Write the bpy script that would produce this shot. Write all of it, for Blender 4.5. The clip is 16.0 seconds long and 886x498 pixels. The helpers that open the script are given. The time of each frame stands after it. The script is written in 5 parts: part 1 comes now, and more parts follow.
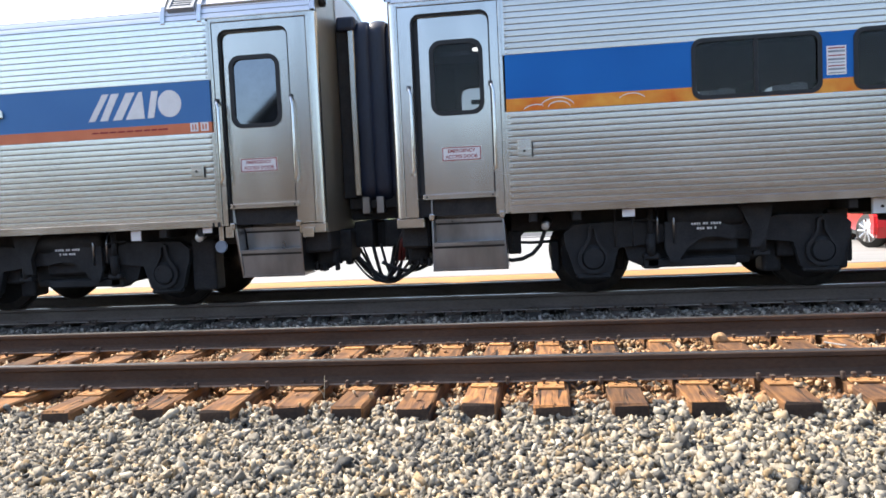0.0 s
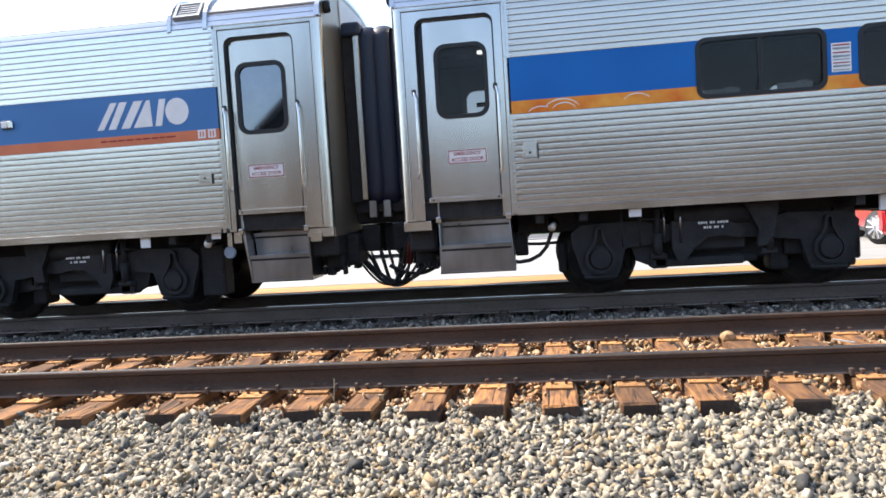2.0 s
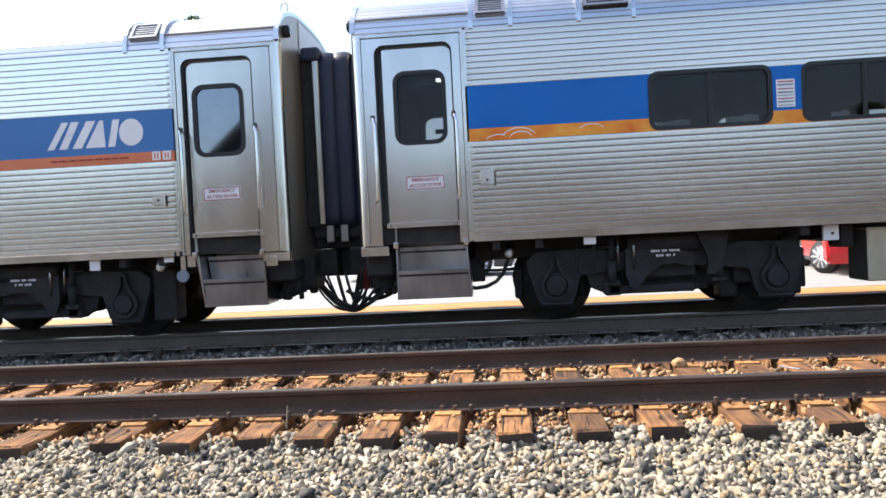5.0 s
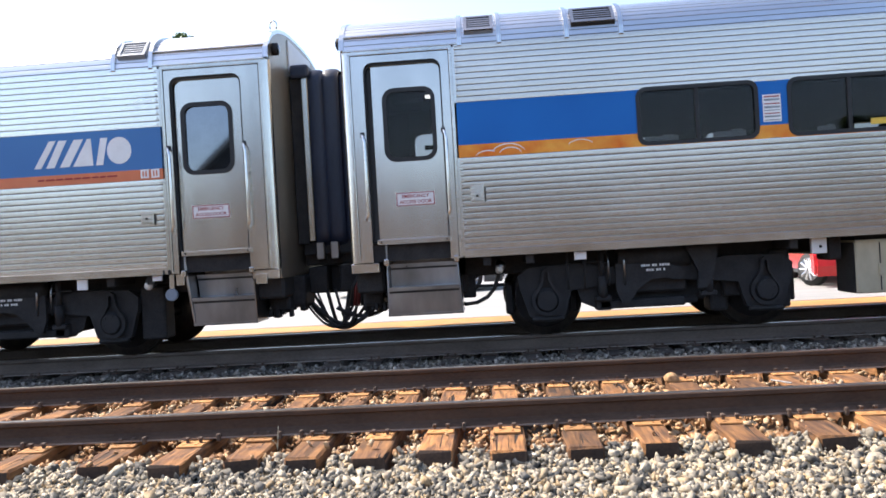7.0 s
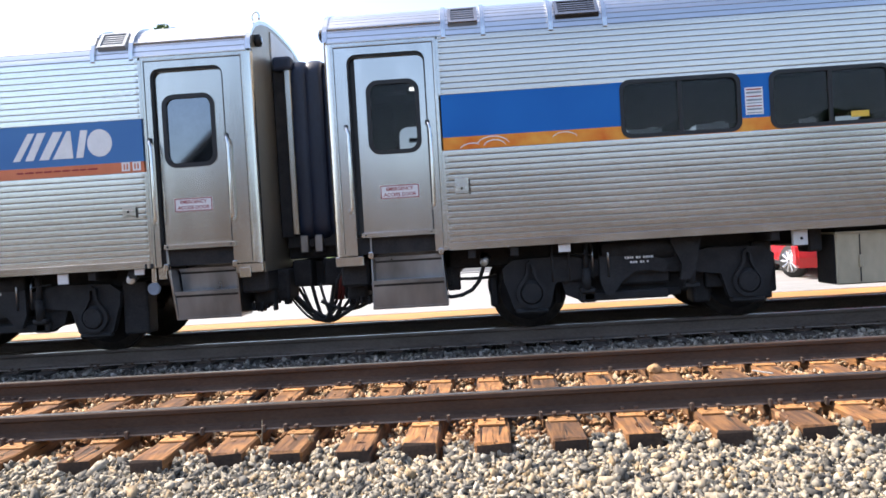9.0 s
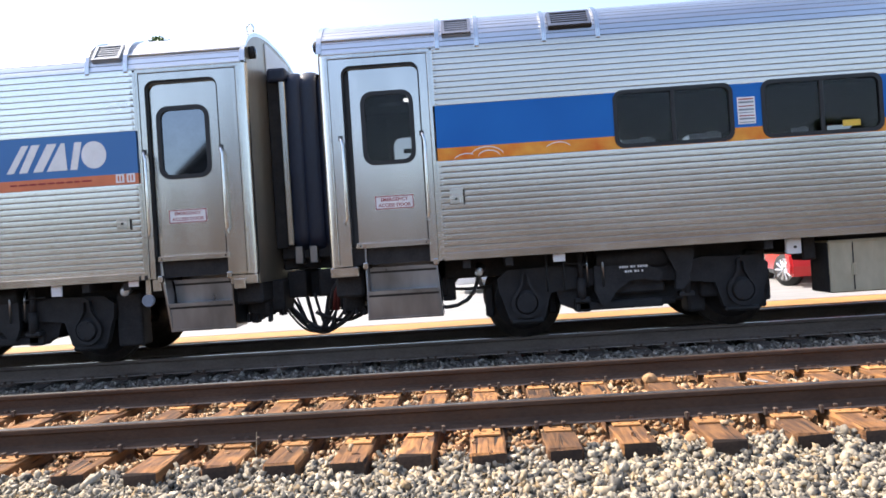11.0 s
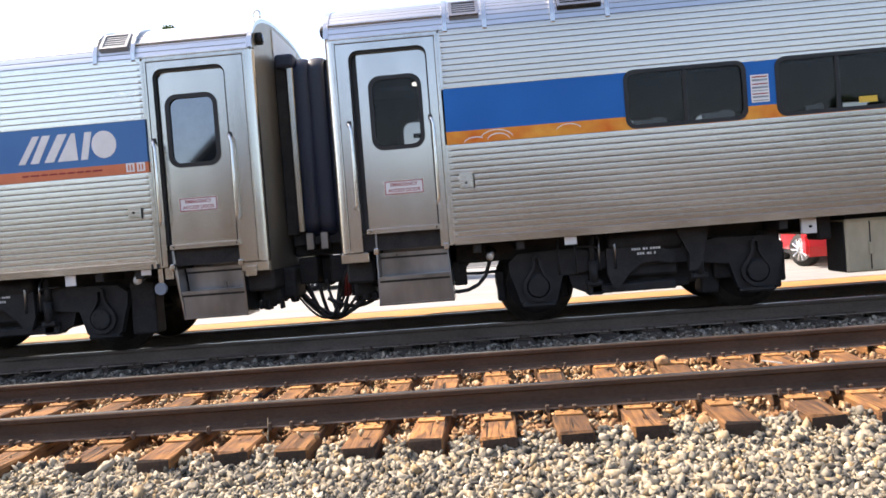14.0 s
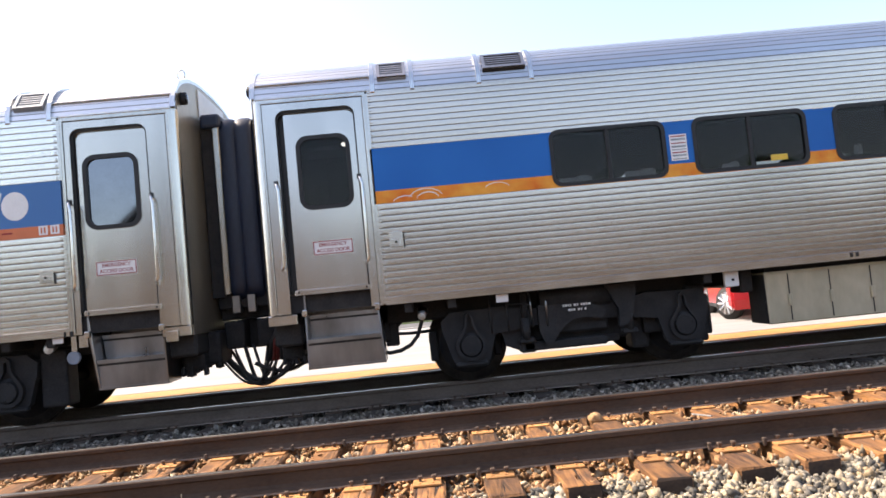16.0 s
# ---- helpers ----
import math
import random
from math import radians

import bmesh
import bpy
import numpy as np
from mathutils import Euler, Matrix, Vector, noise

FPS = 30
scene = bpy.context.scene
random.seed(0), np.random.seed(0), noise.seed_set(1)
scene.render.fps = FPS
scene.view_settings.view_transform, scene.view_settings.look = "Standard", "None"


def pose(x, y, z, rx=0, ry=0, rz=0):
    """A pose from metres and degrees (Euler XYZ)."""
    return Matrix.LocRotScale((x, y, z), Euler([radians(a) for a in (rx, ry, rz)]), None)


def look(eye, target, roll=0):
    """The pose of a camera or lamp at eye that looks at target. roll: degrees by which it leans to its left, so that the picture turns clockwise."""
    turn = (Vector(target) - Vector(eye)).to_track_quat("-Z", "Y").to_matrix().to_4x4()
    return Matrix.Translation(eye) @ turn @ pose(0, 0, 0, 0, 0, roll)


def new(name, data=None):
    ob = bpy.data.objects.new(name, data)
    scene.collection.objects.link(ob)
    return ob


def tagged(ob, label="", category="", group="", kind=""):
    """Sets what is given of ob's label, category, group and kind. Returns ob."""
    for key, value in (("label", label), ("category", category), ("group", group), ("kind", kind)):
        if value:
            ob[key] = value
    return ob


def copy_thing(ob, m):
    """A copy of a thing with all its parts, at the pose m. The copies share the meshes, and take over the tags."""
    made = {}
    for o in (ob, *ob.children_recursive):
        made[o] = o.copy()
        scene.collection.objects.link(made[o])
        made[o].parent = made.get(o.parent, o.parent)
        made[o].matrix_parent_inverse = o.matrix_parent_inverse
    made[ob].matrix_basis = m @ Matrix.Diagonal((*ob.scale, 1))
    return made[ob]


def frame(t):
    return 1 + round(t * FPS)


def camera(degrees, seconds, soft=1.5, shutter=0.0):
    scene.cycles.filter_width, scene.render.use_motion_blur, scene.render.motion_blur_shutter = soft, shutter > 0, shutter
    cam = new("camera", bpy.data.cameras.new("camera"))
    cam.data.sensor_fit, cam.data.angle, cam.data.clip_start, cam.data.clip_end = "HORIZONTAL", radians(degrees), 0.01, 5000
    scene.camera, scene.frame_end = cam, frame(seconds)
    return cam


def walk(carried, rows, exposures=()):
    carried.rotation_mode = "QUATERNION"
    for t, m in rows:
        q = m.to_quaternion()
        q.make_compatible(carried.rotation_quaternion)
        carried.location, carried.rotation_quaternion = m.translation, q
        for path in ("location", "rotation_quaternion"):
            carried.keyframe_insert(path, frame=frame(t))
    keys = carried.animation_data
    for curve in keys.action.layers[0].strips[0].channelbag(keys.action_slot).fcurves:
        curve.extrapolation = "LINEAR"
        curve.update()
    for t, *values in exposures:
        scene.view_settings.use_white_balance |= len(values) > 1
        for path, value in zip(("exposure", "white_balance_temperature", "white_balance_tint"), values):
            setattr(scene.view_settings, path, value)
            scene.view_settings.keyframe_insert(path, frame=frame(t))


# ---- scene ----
cam = camera(63.0, 16.0, soft=1.65)
PATH = [
    (0, (0.884, -0.341, 1.285), (0.637, 1.6403, 1.169), -2.68),
    (0.5, (0.882, -0.348, 1.28), (0.6396, 1.6337, 1.1611), -2.97),
    (1, (0.88, -0.357, 1.28), (0.6278, 1.6227, 1.1495), -2.92),
    (1.5, (0.888, -0.366, 1.285), (0.6276, 1.6131, 1.1618), -3.5),
    (2, (0.892, -0.371, 1.281), (0.6246, 1.6082, 1.1747), -3.51),
    (2.5, (0.89, -0.371, 1.285), (0.6467, 1.6107, 1.1677), -3.18),
    (3, (0.883, -0.376, 1.282), (0.653, 1.608, 1.1785), -2.18),
    (3.5, (0.887, -0.368, 1.283), (0.6742, 1.618, 1.181), -2.4),
    (4, (0.893, -0.367, 1.287), (0.7047, 1.622, 1.1961), -3.45),
    (4.2, (0.918, -0.382, 1.277), (0.7346, 1.6082, 1.2032), -2.95),
    (6.3, (0.899, -0.361, 1.314), (0.7855, 1.6357, 1.2976), -3.53),
    (6.5, (0.901, -0.356, 1.29), (0.7832, 1.6405, 1.2844), -3.37),
    (7, (0.897, -0.368, 1.308), (0.7778, 1.6284, 1.3032), -3.3),
    (7.5, (0.896, -0.363, 1.304), (0.7899, 1.634, 1.2796), -3.39),
    (8, (0.9, -0.353, 1.288), (0.7942, 1.6439, 1.2562), -3.22),
    (8.5, (0.903, -0.353, 1.286), (0.8138, 1.6447, 1.2505), -3.11),
    (9, (0.904, -0.36, 1.303), (0.8244, 1.6382, 1.277), -3.45),
    (11.5, (0.917, -0.364, 1.301), (0.8561, 1.6351, 1.3099), -3.76),
    (12, (0.923, -0.364, 1.303), (0.8716, 1.6353, 1.3217), -3.87),
    (12.5, (0.926, -0.366, 1.304), (0.884, 1.6334, 1.3325), -4.21),
    (13, (0.929, -0.369, 1.305), (0.8909, 1.6304, 1.3361), -4.34),
    (13.5, (0.936, -0.354, 1.297), (0.9028, 1.6457, 1.3089), -4.2),
    (14, (0.949, -0.329, 1.291), (0.8424, 1.6678, 1.2549), -4.51),
    (14.5, (0.993, -0.276, 1.285), (0.9067, 1.7216, 1.3308), -5.95),
    (15, (1.015, -0.23, 1.268), (0.9855, 1.7698, 1.2706), -7.44),
    (15.5, (1.033, -0.215, 1.264), (1.0573, 1.7838, 1.3301), -7.22),
    (16, (1.037, -0.225, 1.268), (1.1137, 1.7702, 1.3838), -5.6),
]
walk(cam, [(t, look(eye, aim, lean)) for t, eye, aim, lean in PATH], exposures=[
    (0.0, 0.90, 6480, 11), (4.2, 0.90, 6480, 11), (6.5, 0.90, 6480, 14), (11.5, 0.91, 6600, 14), (13.0, 0.91, 6950, 15), (16.0, 0.95, 7300, 17)])


# ---- world ----
# Sun from the left and a little behind the train; pale sky.
SUN_WAY = Vector((-0.80, 0.27, 1.0)).normalized()
world = bpy.data.worlds.new("world")
scene.world = world
world.use_nodes = True
wn = world.node_tree.nodes
sky = wn.new("ShaderNodeTexSky")
sky.sky_type = "NISHITA"
sky.sun_disc = False
sky.sun_elevation = math.asin(SUN_WAY.z)
sky.sun_rotation = math.atan2(SUN_WAY.x, SUN_WAY.y)
sky.air_density, sky.dust_density, sky.ozone_density = 1.0, 2.2, 1.2
wn["Background"].inputs["Strength"].default_value = 0.21
world.node_tree.links.new(sky.outputs[0], wn["Background"].inputs["Color"])
sun = new("sun", bpy.data.lights.new("sun", "SUN"))
sun.data.energy, sun.data.angle, sun.data.color = 5.4, radians(0.5), (1.0, 0.935, 0.83)
sun.matrix_world = look((0, 0, 30), Vector((0, 0, 30)) - SUN_WAY)


# ---- materials ----
def material(name):
    m = bpy.data.materials.new(name)
    m.use_nodes = True
    n, l = m.node_tree.nodes, m.node_tree.links
    return m, n, l, n["Principled BSDF"]


def ramp(n, stops):
    r = n.new("ShaderNodeValToRGB")
    e = r.color_ramp.elements
    e[0].position, e[0].color = stops[0][0], (*stops[0][1], 1)
    e[1].position, e[1].color = stops[-1][0], (*stops[-1][1], 1)
    for p, c in stops[1:-1]:
        k = e.new(p)
        k.color = (*c, 1)
    return r


def surface(name, dark, light, rough=0.6, metal=0.0, scale=6.0, stretch=(1, 1, 1), bump=0.0, fine=60.0, rough_var=0.1, island=False, piece=False, spec=0.5):
    """Two scales of noise between two colours, with a bump and uneven gloss."""
    m, n, l, b = material(name)
    co = n.new("ShaderNodeTexCoord")
    mp = n.new("ShaderNodeMapping")
    mp.inputs["Scale"].default_value = stretch
    l.new(co.outputs["Object"], mp.inputs[0])
    big, small = n.new("ShaderNodeTexNoise"), n.new("ShaderNodeTexNoise")
    big.inputs["Scale"].default_value, big.inputs["Detail"].default_value = scale, 5
    small.inputs["Scale"].default_value, small.inputs["Detail"].default_value = fine, 4
    l.new(mp.outputs[0], big.inputs[0])
    l.new(mp.outputs[0], small.inputs[0])
    mx = n.new("ShaderNodeMix")
    mx.inputs[0].default_value = 0.4
    l.new(big.outputs[0], mx.inputs[2])
    l.new(small.outputs[0], mx.inputs[3])
    rp = ramp(n, [(0.32, dark), (0.68, light)])
    l.new(mx.outputs[0], rp.inputs[0])
    col = rp.outputs[0]
    if island or piece:
        src = n.new("ShaderNodeNewGeometry" if island else "ShaderNodeObjectInfo")
        hv = n.new("ShaderNodeHueSaturation")
        mr = n.new("ShaderNodeMapRange")
        mr.inputs[3].default_value, mr.inputs[4].default_value = 0.7, 1.3
        l.new(src.outputs["Random Per Island" if island else "Random"], mr.inputs[0])
        l.new(mr.outputs[0], hv.inputs["Value"])
        l.new(col, hv.inputs["Color"])
        col = hv.outputs[0]
    l.new(col, b.inputs["Base Color"])
    b.inputs["Metallic"].default_value = metal
    b.inputs["Specular IOR Level"].default_value = spec
    rr = n.new("ShaderNodeMapRange")
    rr.inputs[3].default_value, rr.inputs[4].default_value = max(0.03, rough - rough_var), min(1, rough + rough_var)
    l.new(mx.outputs[0], rr.inputs[0])
    l.new(rr.outputs[0], b.inputs["Roughness"])
    if bump:
        bp = n.new("ShaderNodeBump")
        bp.inputs["Strength"].default_value, bp.inputs["Distance"].default_value = bump, 0.01
        l.new(mx.outputs[0], bp.inputs["Height"])
        l.new(bp.outputs[0], b.inputs["Normal"])
    return m


def stone_material(name, stops, rough=0.85):
    """Crushed stone: a colour for each stone, with grain inside it."""
    m, n, l, b = material(name)
    g = n.new("ShaderNodeNewGeometry")
    rp = ramp(n, stops)
    l.new(g.outputs["Random Per Island"], rp.inputs[0])
    co, nz = n.new("ShaderNodeTexCoord"), n.new("ShaderNodeTexNoise")
    nz.inputs["Scale"].default_value, nz.inputs["Detail"].default_value = 45, 5
    l.new(co.outputs["Object"], nz.inputs[0])
    r2 = ramp(n, [(0.3, (0.52, 0.5, 0.46)), (0.7, (0.98, 0.98, 0.98))])
    l.new(nz.outputs[0], r2.inputs[0])
    mx = n.new("ShaderNodeMix")
    mx.data_type, mx.blend_type = "RGBA", "MULTIPLY"
    mx.inputs[0].default_value = 1.0
    l.new(rp.outputs[0], mx.inputs[6])
    l.new(r2.outputs[0], mx.inputs[7])
    pt = n.new("ShaderNodeTexNoise")
    pt.inputs["Scale"].default_value, pt.inputs["Detail"].default_value = 0.55, 3
    l.new(co.outputs["Object"], pt.inputs[0])
    r3 = ramp(n, [(0.35, (0.78, 0.77, 0.75)), (0.62, (1.06, 1.02, 0.94))])
    l.new(pt.outputs[0], r3.inputs[0])
    m2 = n.new("ShaderNodeMix")
    m2.data_type, m2.blend_type = "RGBA", "MULTIPLY"
    m2.inputs[0].default_value = 1.0
    l.new(mx.outputs[2], m2.inputs[6])
    l.new(r3.outputs[0], m2.inputs[7])
    l.new(m2.outputs[2], b.inputs["Base Color"])
    b.inputs["Roughness"].default_value = rough
    bp = n.new("ShaderNodeBump")
    bp.inputs["Strength"].default_value, bp.inputs["Distance"].default_value = 0.12, 0.004
    l.new(nz.outputs[0], bp.inputs["Height"])
    l.new(bp.outputs[0], b.inputs["Normal"])
    return m


def plain(name, colour, rough=0.5, metal=0.0, **more):
    d = tuple(c * 0.86 for c in colour)
    return surface(name, d, colour, rough, metal, **more)


def glass(name, colour, rough=0.02, ior=1.3):
    m, n, l, b = material(name)
    b.inputs["Base Color"].default_value = (*colour, 1)
    b.inputs["Transmission Weight"].default_value = 1.0
    b.inputs["Roughness"].default_value = rough
    b.inputs["IOR"].default_value = ior
    return m


def steel_sheet(name, dark, light, rough, streak=(0.15, 1, 0.8), wave=0.12):
    """Stainless sheet: faint streaks, uneven polish and slightly wavy plates."""
    m, n, l, b = material(name)
    co, mp = n.new("ShaderNodeTexCoord"), n.new("ShaderNodeMapping")
    mp.inputs["Scale"].default_value = streak
    l.new(co.outputs["Object"], mp.inputs[0])
    nz = n.new("ShaderNodeTexNoise")
    nz.inputs["Scale"].default_value, nz.inputs["Detail"].default_value = 1.6, 6
    l.new(mp.outputs[0], nz.inputs[0])
    rp = ramp(n, [(0.3, dark), (0.7, light)])
    l.new(nz.outputs[0], rp.inputs[0])
    l.new(rp.outputs[0], b.inputs["Base Color"])
    b.inputs["Metallic"].default_value = 1.0
    rr = n.new("ShaderNodeMapRange")
    rr.inputs[3].default_value, rr.inputs[4].default_value = rough - 0.07, rough + 0.07
    l.new(nz.outputs[0], rr.inputs[0])
    l.new(rr.outputs[0], b.inputs["Roughness"])
    wv = n.new("ShaderNodeTexNoise")
    wv.inputs["Scale"].default_value, wv.inputs["Detail"].default_value = 0.9, 0
    l.new(co.outputs["Object"], wv.inputs[0])
    bp = n.new("ShaderNodeBump")
    bp.inputs["Strength"].default_value, bp.inputs["Distance"].default_value = wave, 0.05
    l.new(wv.outputs[0], bp.inputs["Height"])
    l.new(bp.outputs[0], b.inputs["Normal"])
    return m


STEEL = steel_sheet("fluted stainless steel", (0.42, 0.390, 0.365), (0.60, 0.558, 0.518), 0.20)
STEEL_OLD = steel_sheet("weathered stainless steel", (0.64, 0.64, 0.60), (0.82, 0.82, 0.77), 0.24)
STEEL_FLAT = steel_sheet("brushed stainless sheet", (0.45, 0.445, 0.435), (0.63, 0.62, 0.605), 0.20, (1, 1, 0.25))
STEEL_DULL = steel_sheet("dulled stainless sheet", (0.47, 0.46, 0.43), (0.66, 0.65, 0.61), 0.23, (1, 1, 0.25))
STEEL_ROOF = steel_sheet("dull stainless roof", (0.60, 0.605, 0.61), (0.76, 0.765, 0.77), 0.32)
# Darker steel for the grooves, so that the creases look shaded.
GROOVE = surface("groove steel darkened for shade", (0.18, 0.173, 0.165), (0.29, 0.28, 0.27), 0.5, 0.8, 2.0, (0.2, 1, 1), 0.0, 20)
END_STEEL = surface("grimy end wall steel", (0.30, 0.265, 0.21), (0.43, 0.38, 0.30), 0.38, 0.8, 2.0, (1, 1, 0.3), 0.05, 30, 0.1)
VENT_GREY = surface("blue-grey vent paint", (0.16, 0.19, 0.23), (0.23, 0.26, 0.31), 0.6, 0.0, 4, (1, 1, 1), 0.05, 30)
POLISHED = plain("polished handrail steel", (0.72, 0.72, 0.70), 0.2, 1.0)
STEP_METAL = steel_sheet("worn step plate", (0.17, 0.175, 0.185), (0.40, 0.41, 0.43), 0.30, (1.5, 1.5, 0.6), 0.2)
BLUE = surface("blue livery film", (0.010, 0.10, 0.38), (0.014, 0.13, 0.46), 0.32, 0.0, 1.5, (0.3, 1, 1), 0.0, 30)
BLUE_OLD = surface("faded blue livery film", (0.05, 0.14, 0.36), (0.07, 0.18, 0.43), 0.38, 0.0, 1.5, (0.3, 1, 1), 0.0, 30)
ORANGE = surface("orange livery film", (0.62, 0.14, 0.012), (0.78, 0.26, 0.02), 0.38, 0.0, 3.0, (0.8, 1, 1), 0.0, 12)
ORANGE_OLD = surface("faded salmon livery film", (0.55, 0.16, 0.07), (0.66, 0.21, 0.10), 0.42, 0.0, 1.5, (0.3, 1, 1), 0.0, 30)
WHITE = plain("white vinyl", (0.78, 0.78, 0.77), 0.45)
RED_INK = plain("red sign ink", (0.30, 0.02, 0.02), 0.5)
SEAL = plain("black rubber seal", (0.009, 0.0095, 0.0105), 0.5)
BELLOWS = surface("blue-black rubber bellows", (0.007, 0.012, 0.028), (0.016, 0.026, 0.055), 0.5, 0.0, 4, (1, 1, 0.4), 0.05, 30)
BLACK = surface("sooty underframe paint", (0.017, 0.0165, 0.017), (0.040, 0.038, 0.037), 0.7, 0.0, 5, (1, 1, 1), 0.2, 40, spec=0.2)
TRUCK = surface("dusty bogie casting", (0.017, 0.0172, 0.018), (0.040, 0.0395, 0.040), 0.65, 0.0, 6, (1, 1, 1), 0.2, 50, spec=0.2)
TREAD = surface("rolled wheel steel", (0.10, 0.09, 0.08), (0.22, 0.2, 0.18), 0.4, 0.9, 8)
BOXPAINT = surface("khaki battery box paint", (0.33, 0.29, 0.195), (0.50, 0.445, 0.315), 0.45, 0.1, 2.5, (1, 1, 0.5), 0.05, 9)
HOSE = plain("black air hose rubber", (0.022, 0.022, 0.022), 0.5)
CABLE_RED = plain("red cable sleeve", (0.16, 0.025, 0.02), 0.5)
WINDOW = glass("smoked window glass", (0.20, 0.21, 0.22))
DOORGLASS = plain("mirror-filmed door glass", (0.21, 0.235, 0.27), 0.04, 1.0, rough_var=0.01)
CLEAR = glass("clear far window glass", (0.85, 0.88, 0.88))
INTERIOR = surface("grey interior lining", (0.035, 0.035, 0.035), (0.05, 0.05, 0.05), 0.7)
SEAT = surface("dark blue seat cloth", (0.02, 0.025, 0.04), (0.04, 0.045, 0.06), 0.9, scale=20)
LENS = plain("white lamp lens", (0.85, 0.85, 0.82), 0.15)
RAIL_RUST = surface("brown rusted rail", (0.050, 0.032, 0.023), (0.098, 0.064, 0.045), 0.9, 0.0, 5, (0.4, 1, 1), 0.2, 60, spec=0.2)
# Lighter copy of the rusted rail: hazy shade under the train, put into colour.
RAIL_HAZED = surface("brown rail lightened for haze", (0.085, 0.068, 0.056), (0.15, 0.122, 0.10), 0.9, 0.0, 5, (0.4, 1, 1), 0.2, 60, spec=0.2)
RAIL_HEAD = surface("worn rail head", (0.24, 0.225, 0.21), (0.38, 0.36, 0.335), 0.36, 1.0, 4, (0.2, 3, 1), 0.02, 40)
# Pale foot edge: the sunlit line along the rail, painted as colour.
RAIL_FOOT = surface("sunlit rail foot edge", (0.17, 0.14, 0.115), (0.33, 0.28, 0.235), 0.6, 0.3, 5, (0.4, 1, 1), 0.1, 60)
RUST = surface("orange rusted plate", (0.27, 0.115, 0.036), (0.50, 0.25, 0.085), 0.85, 0.0, 8, (1, 1, 1), 0.3, 60, piece=True)
SPIKE = surface("dark rusted spike", (0.05, 0.036, 0.028), (0.13, 0.085, 0.06), 0.8, 0.2, 20)
PAVE = surface("pale worn concrete", (0.19, 0.187, 0.178), (0.31, 0.305, 0.29), 0.85, 0.0, 0.35, (0.4, 2.2, 1), 0.1, 6)
YELLOW = surface("yellow edge paint", (0.32, 0.145, 0.03), (0.45, 0.235, 0.06), 0.7, 0.0, 2.0, (1, 1, 1), 0.1, 25)
ASPHALT = surface("grey asphalt", (0.05, 0.05, 0.05), (0.09, 0.09, 0.088), 0.9, 0.0, 0.6, (1, 1, 1), 0.2, 40)
DIRT = surface("grey brown cinders", (0.05, 0.043, 0.035), (0.13, 0.11, 0.09), 0.95, 0.0, 2.0, (1, 1, 1), 0.5, 30)
LEAF = surface("green leaves", (0.04, 0.08, 0.018), (0.10, 0.16, 0.04), 0.6, 0.0, 3, island=True)
BARK = surface("grey bark", (0.07, 0.055, 0.04), (0.16, 0.13, 0.10), 0.9, 0.0, 6, (1, 1, 0.3), 0.5, 30)
GRASS = surface("mown grass", (0.04, 0.07, 0.015), (0.09, 0.13, 0.03), 0.9, 0.0, 0.8, (1, 1, 1), 0.4, 30)
CARRED = surface("red car paint", (0.42, 0.012, 0.016), (0.50, 0.016, 0.02), 0.22, 0.0, 1)
CARGREY = surface("dark grey car paint", (0.05, 0.055, 0.06), (0.07, 0.075, 0.08), 0.22, 0.3, 1)
CARWHITE = surface("white van paint", (0.72, 0.72, 0.72), (0.8, 0.8, 0.8), 0.25, 0.0, 1)
CARSILVER = surface("pale silver car paint", (0.5, 0.5, 0.52), (0.6, 0.6, 0.62), 0.25, 0.3, 1)
TYRE = plain("black tyre rubber", (0.02, 0.02, 0.02), 0.8)
ALLOY = plain("silver alloy", (0.6, 0.6, 0.6), 0.25, 1.0)
CARGLASS = plain("dark car glass", (0.02, 0.025, 0.03), 0.05)


